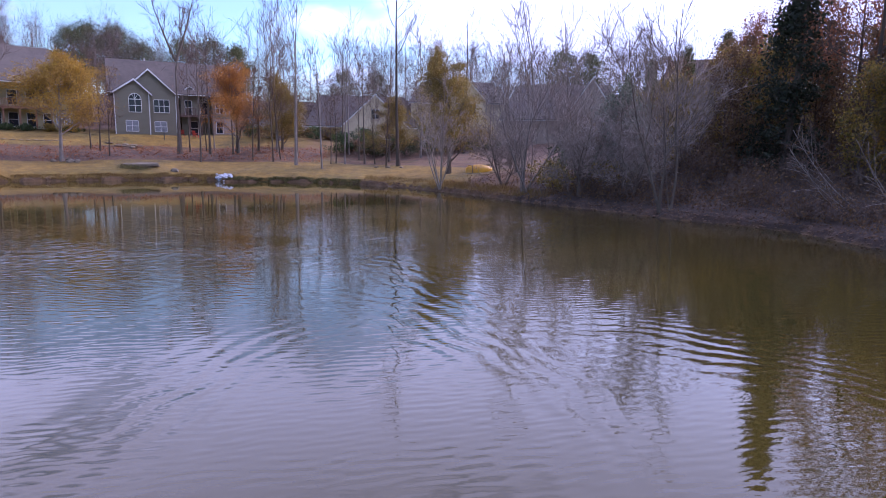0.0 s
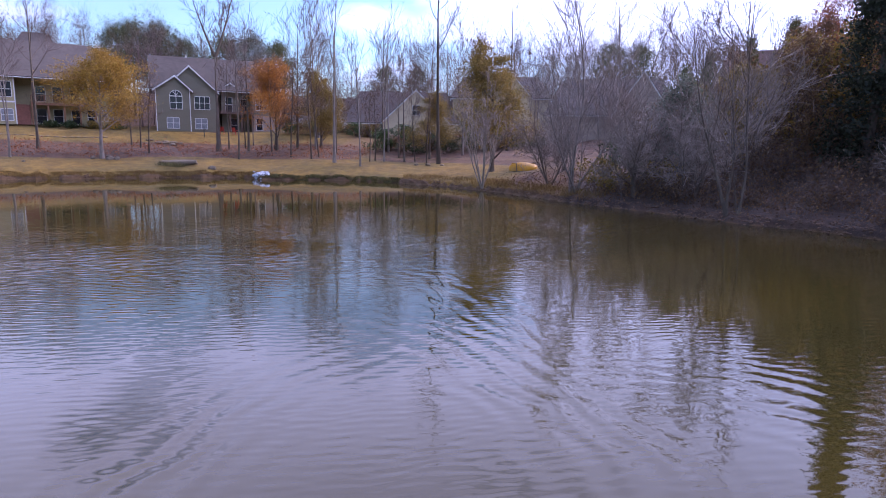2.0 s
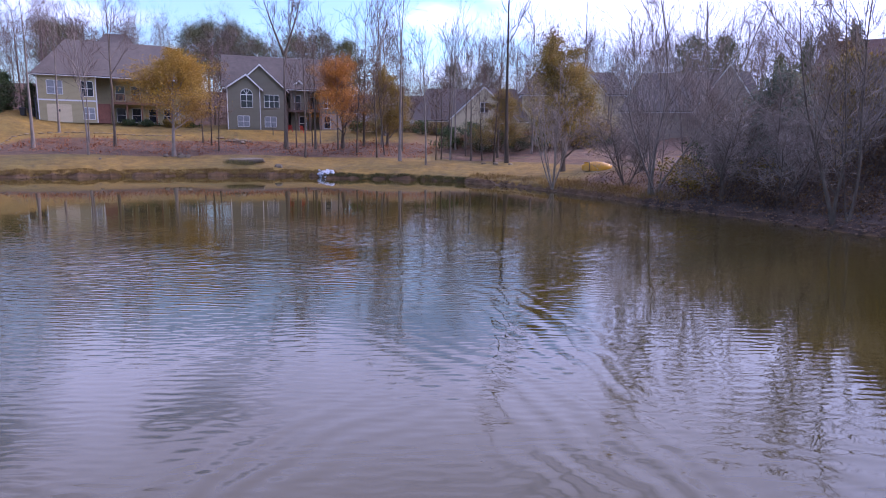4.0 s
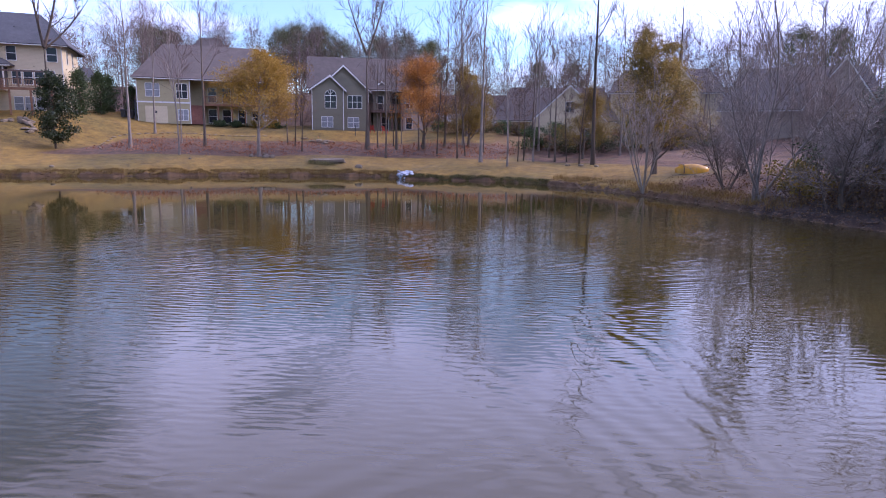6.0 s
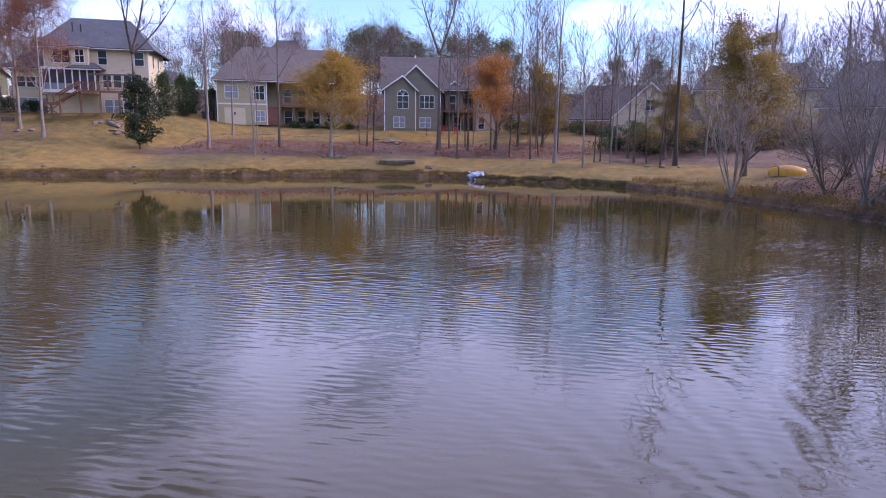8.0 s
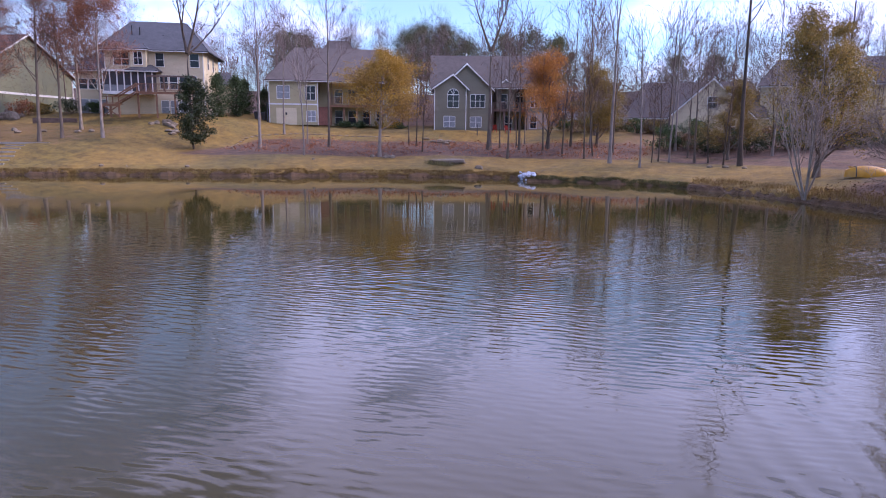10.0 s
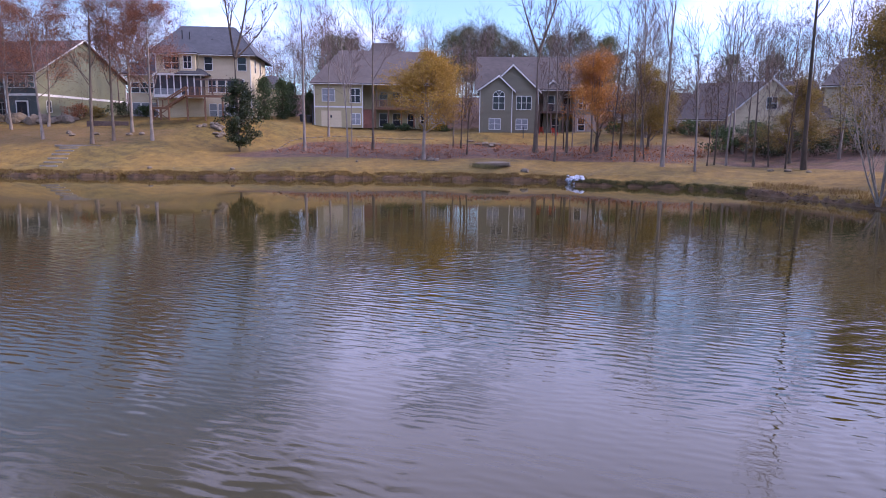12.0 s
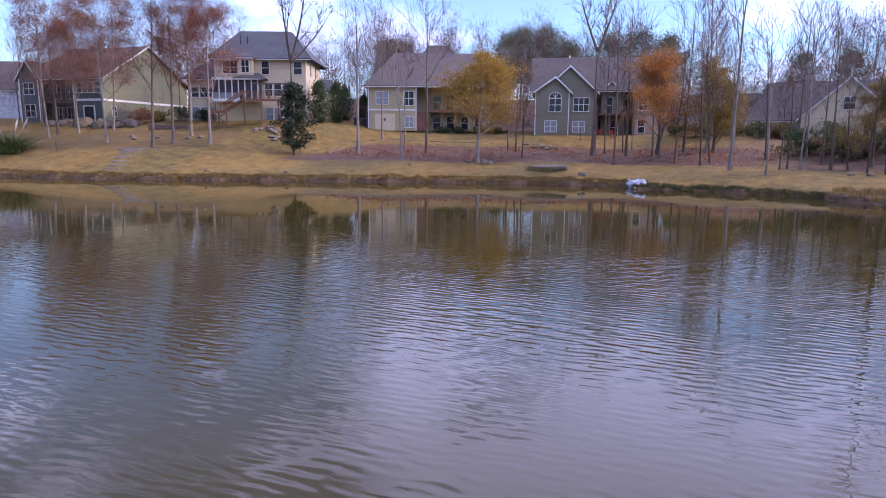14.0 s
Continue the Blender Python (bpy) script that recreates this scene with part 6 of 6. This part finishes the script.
for k in range(9):
    boulder("boulder", 445 + k, -42.8 + r0.uniform(-2.2, 2.2), 85.9 + r0.uniform(-.8, .8), r0.uniform(.4, .9), r0.uniform(.3, .6), r0.uniform(.12, .25), r0.uniform(0, 360), "rock", "flat stone stacked on the leafy slope", "stones on the slope")
for k, (x, y, a) in enumerate(((-42.2, 72.4, .55), (-41.5, 72.6, .45), (-44.0, 72.2, .4), (-42.8, 73.2, .4), (-30.2, 71.9, .5), (-56.0, 56.2, .3), (-63.0, 51.5, .3), (-8.0, 75.6, .32), (-6.6, 75.2, .36), (-5.0, 74.8, .3), (-47.8, 66.3, .25), (-83, 54.2, .5), (-79.5, 55.6, .45), (-81.2, 53.6, .5), (-76.6, 58.0, .5), (-75.4, 58.9, .45))):
    boulder("boulder", 460 + k, x, y, a, a * .75, a * .6, k * 47, "rock", "small grey boulder resting on the bank")
me = bpy.data.meshes.new("log")
v, f = tubes([(np.array([(0, 0, 0), (1.2, 0.1, .12), (2.6, 0.05, .3), (3.6, .3, .34)]), np.array([.14, .13, .1, .05])), (np.array([(1.6, 0, .2), (2.2, -.5, .5), (2.6, -.7, .7)]), np.array([.06, .04, .02]))], lambda q: 7)
drift = new("drift_log", mesh_of("drift_log", v, f, M["timber"]))
drift.matrix_basis = pose(-58.6, 53.6, 0.25, 0, 0, 208)
tagged(drift, "bleached driftwood log lying against the bank", "log")
for k, (x, y, w, h, mat, lb) in enumerate(((-57.5, 89.0, 1.6, 0.9, "leaf_green", "low green shrub before the porch"), (-59.5, 87.6, 1.5, 0.8, "leaf_green", "low green shrub before the porch"), (-55.3, 90.6, 1.7, 1.0, "leaf_olive", "low olive shrub before the porch"), (-53.0, 92.0, 1.6, 0.9, "leaf_green", "low green shrub before the porch"),
                                           (-84.6, 65.6, 2.0, 1.3, "leaf_green", "dark clipped shrub beside the cream house"), (-87.0, 63.6, 3.0, 1.8, "leaf_magnolia", "large dark shrub beside the cream house"), (-92.0, 60.5, 2.6, 1.9, "leaf_rust", "russet shrub against the green house"), (-90.5, 62.0, 2.2, 1.3, "leaf_olive", "low shrub against the green house"),
                                           (-12.0, 96.5, 3.0, 2.2, "leaf_green", "dark evergreen shrub before the beige house"), (-2.0, 92.0, 4.0, 3.0, "leaf_green", "dark evergreen shrub under bare trees"), (1.5, 88.0, 3.5, 2.6, "leaf_green", "dark evergreen shrub under bare trees"), (-17.5, 97.5, 2.4, 1.6, "leaf_olive", "low shrub before the beige house"), (-24.5, 98.0, 3.0, 1.6, "leaf_brown", "brown shrub on the upper lawn"),
                                           (8.5, 50.0, 2.6, 2.2, "leaf_olive", "yellow-green shrub on the east bank"), (10.5, 53.5, 3.0, 3.4, "leaf_green", "green shrub among bare branches"), (12.5, 48.5, 2.5, 2.0, "leaf_olive", "yellow-green shrub on the east bank"))):
    round_shrub(x, y, w, h, mat, lb, 500 + k)


def garden_chair(x, y, turn):
    root = tagged(new("garden_chair"), "small red slatted garden chair below the deck", "chair", "red chairs below the deck")
    root.matrix_basis = pose(x, y, ground_z(x, y), 0, 0, turn)
    part("seat", box(bmesh.new(), -0.28, 0.28, -0.28, 0.28, 0.38, 0.42), M["red_paint"], root)
    for k in range(5):
        u = -0.26 + k * 0.115
        part("back_slat", solid(bmesh.new(), [(u, 0.28, 0.424), (u + 0.09, 0.28, 0.424), (u + 0.09, 0.31, 0.424), (u, 0.31, 0.424)], [(u, 0.45, 1.02), (u + 0.09, 0.45, 1.02), (u + 0.09, 0.48, 1.02), (u, 0.48, 1.02)]), M["red_paint"], root)
    for a in (-0.25, 0.25):
        for b in (-0.25, 0.25):
            part("leg", box(bmesh.new(), a - 0.03, a + 0.03, b - 0.03, b + 0.03, -0.05, 0.379), M["red_paint"], root)
        part("arm", box(bmesh.new(), a - 0.06, a + 0.06, -0.3, 0.3, 0.6, 0.63), M["red_paint"], root)


def wheeled_bin(x, y, turn):
    root = tagged(new("wheeled_bin"), "dark wheeled bin standing beside the tan house", "bin", "bins by the tan house")
    root.matrix_basis = pose(x, y, ground_z(x, y), 0, 0, turn)
    part("body", solid(bmesh.new(), [(-.25, -.25, .04), (.25, -.25, .04), (.25, .25, .04), (-.25, .25, .04)], [(-.33, -.36, 1.0), (.33, -.36, 1.0), (.33, .33, 1.0), (-.33, .33, 1.0)]), M["dark_metal"], root)
    part("lid", solid(bmesh.new(), [(-.35, -.39, 1.004), (.35, -.39, 1.004), (.35, .36, 1.004), (-.35, .36, 1.004)], [(-.3, -.33, 1.1), (.3, -.33, 1.1), (.3, .3, 1.1), (-.3, .3, 1.1)]), M["dark_metal"], root)
    for a in (-0.29, 0.29):
        v, f = tubes([(np.array([(a - 0.03, .3, .1), (a + 0.03, .3, .1)]), np.array([.1, .1]))], lambda q: 10)
        put("wheel", mesh_of("wheel", v, f, M["dark_metal"]), root)


garden_chair(-38.0, 93.6, 200)
garden_chair(-36.2, 94.0, 160)
wheeled_bin(-69.6, 81.8, 20)
wheeled_bin(-70.4, 81.2, 25)

# dark evergreen understorey before the far houses
r7 = np.random.default_rng(97)
for k in range(16):
    x, y = -14 + 1.35 * k + r7.uniform(-.6, .6), 86 + r7.uniform(-2, 3)
    round_shrub(x, y, r7.uniform(2.0, 3.2), r7.uniform(1.4, 2.6), ("leaf_green", "leaf_magnolia", "leaf_brown")[k % 3], ("dark evergreen shrub under bare trees", "glossy dark shrub under bare trees", "brown withered shrub under bare trees")[k % 3], 560 + k, 1700)
for k in range(10):
    x, y = -30 + 1.6 * k + r7.uniform(-.6, .6), 97 + r7.uniform(-2, 2)
    round_shrub(x, y, r7.uniform(1.8, 2.8), r7.uniform(1.0, 2.0), ("leaf_brown", "leaf_green")[k % 2], ("brown withered shrub on the upper lawn", "low green shrub on the upper lawn")[k % 2], 590 + k, 1300)
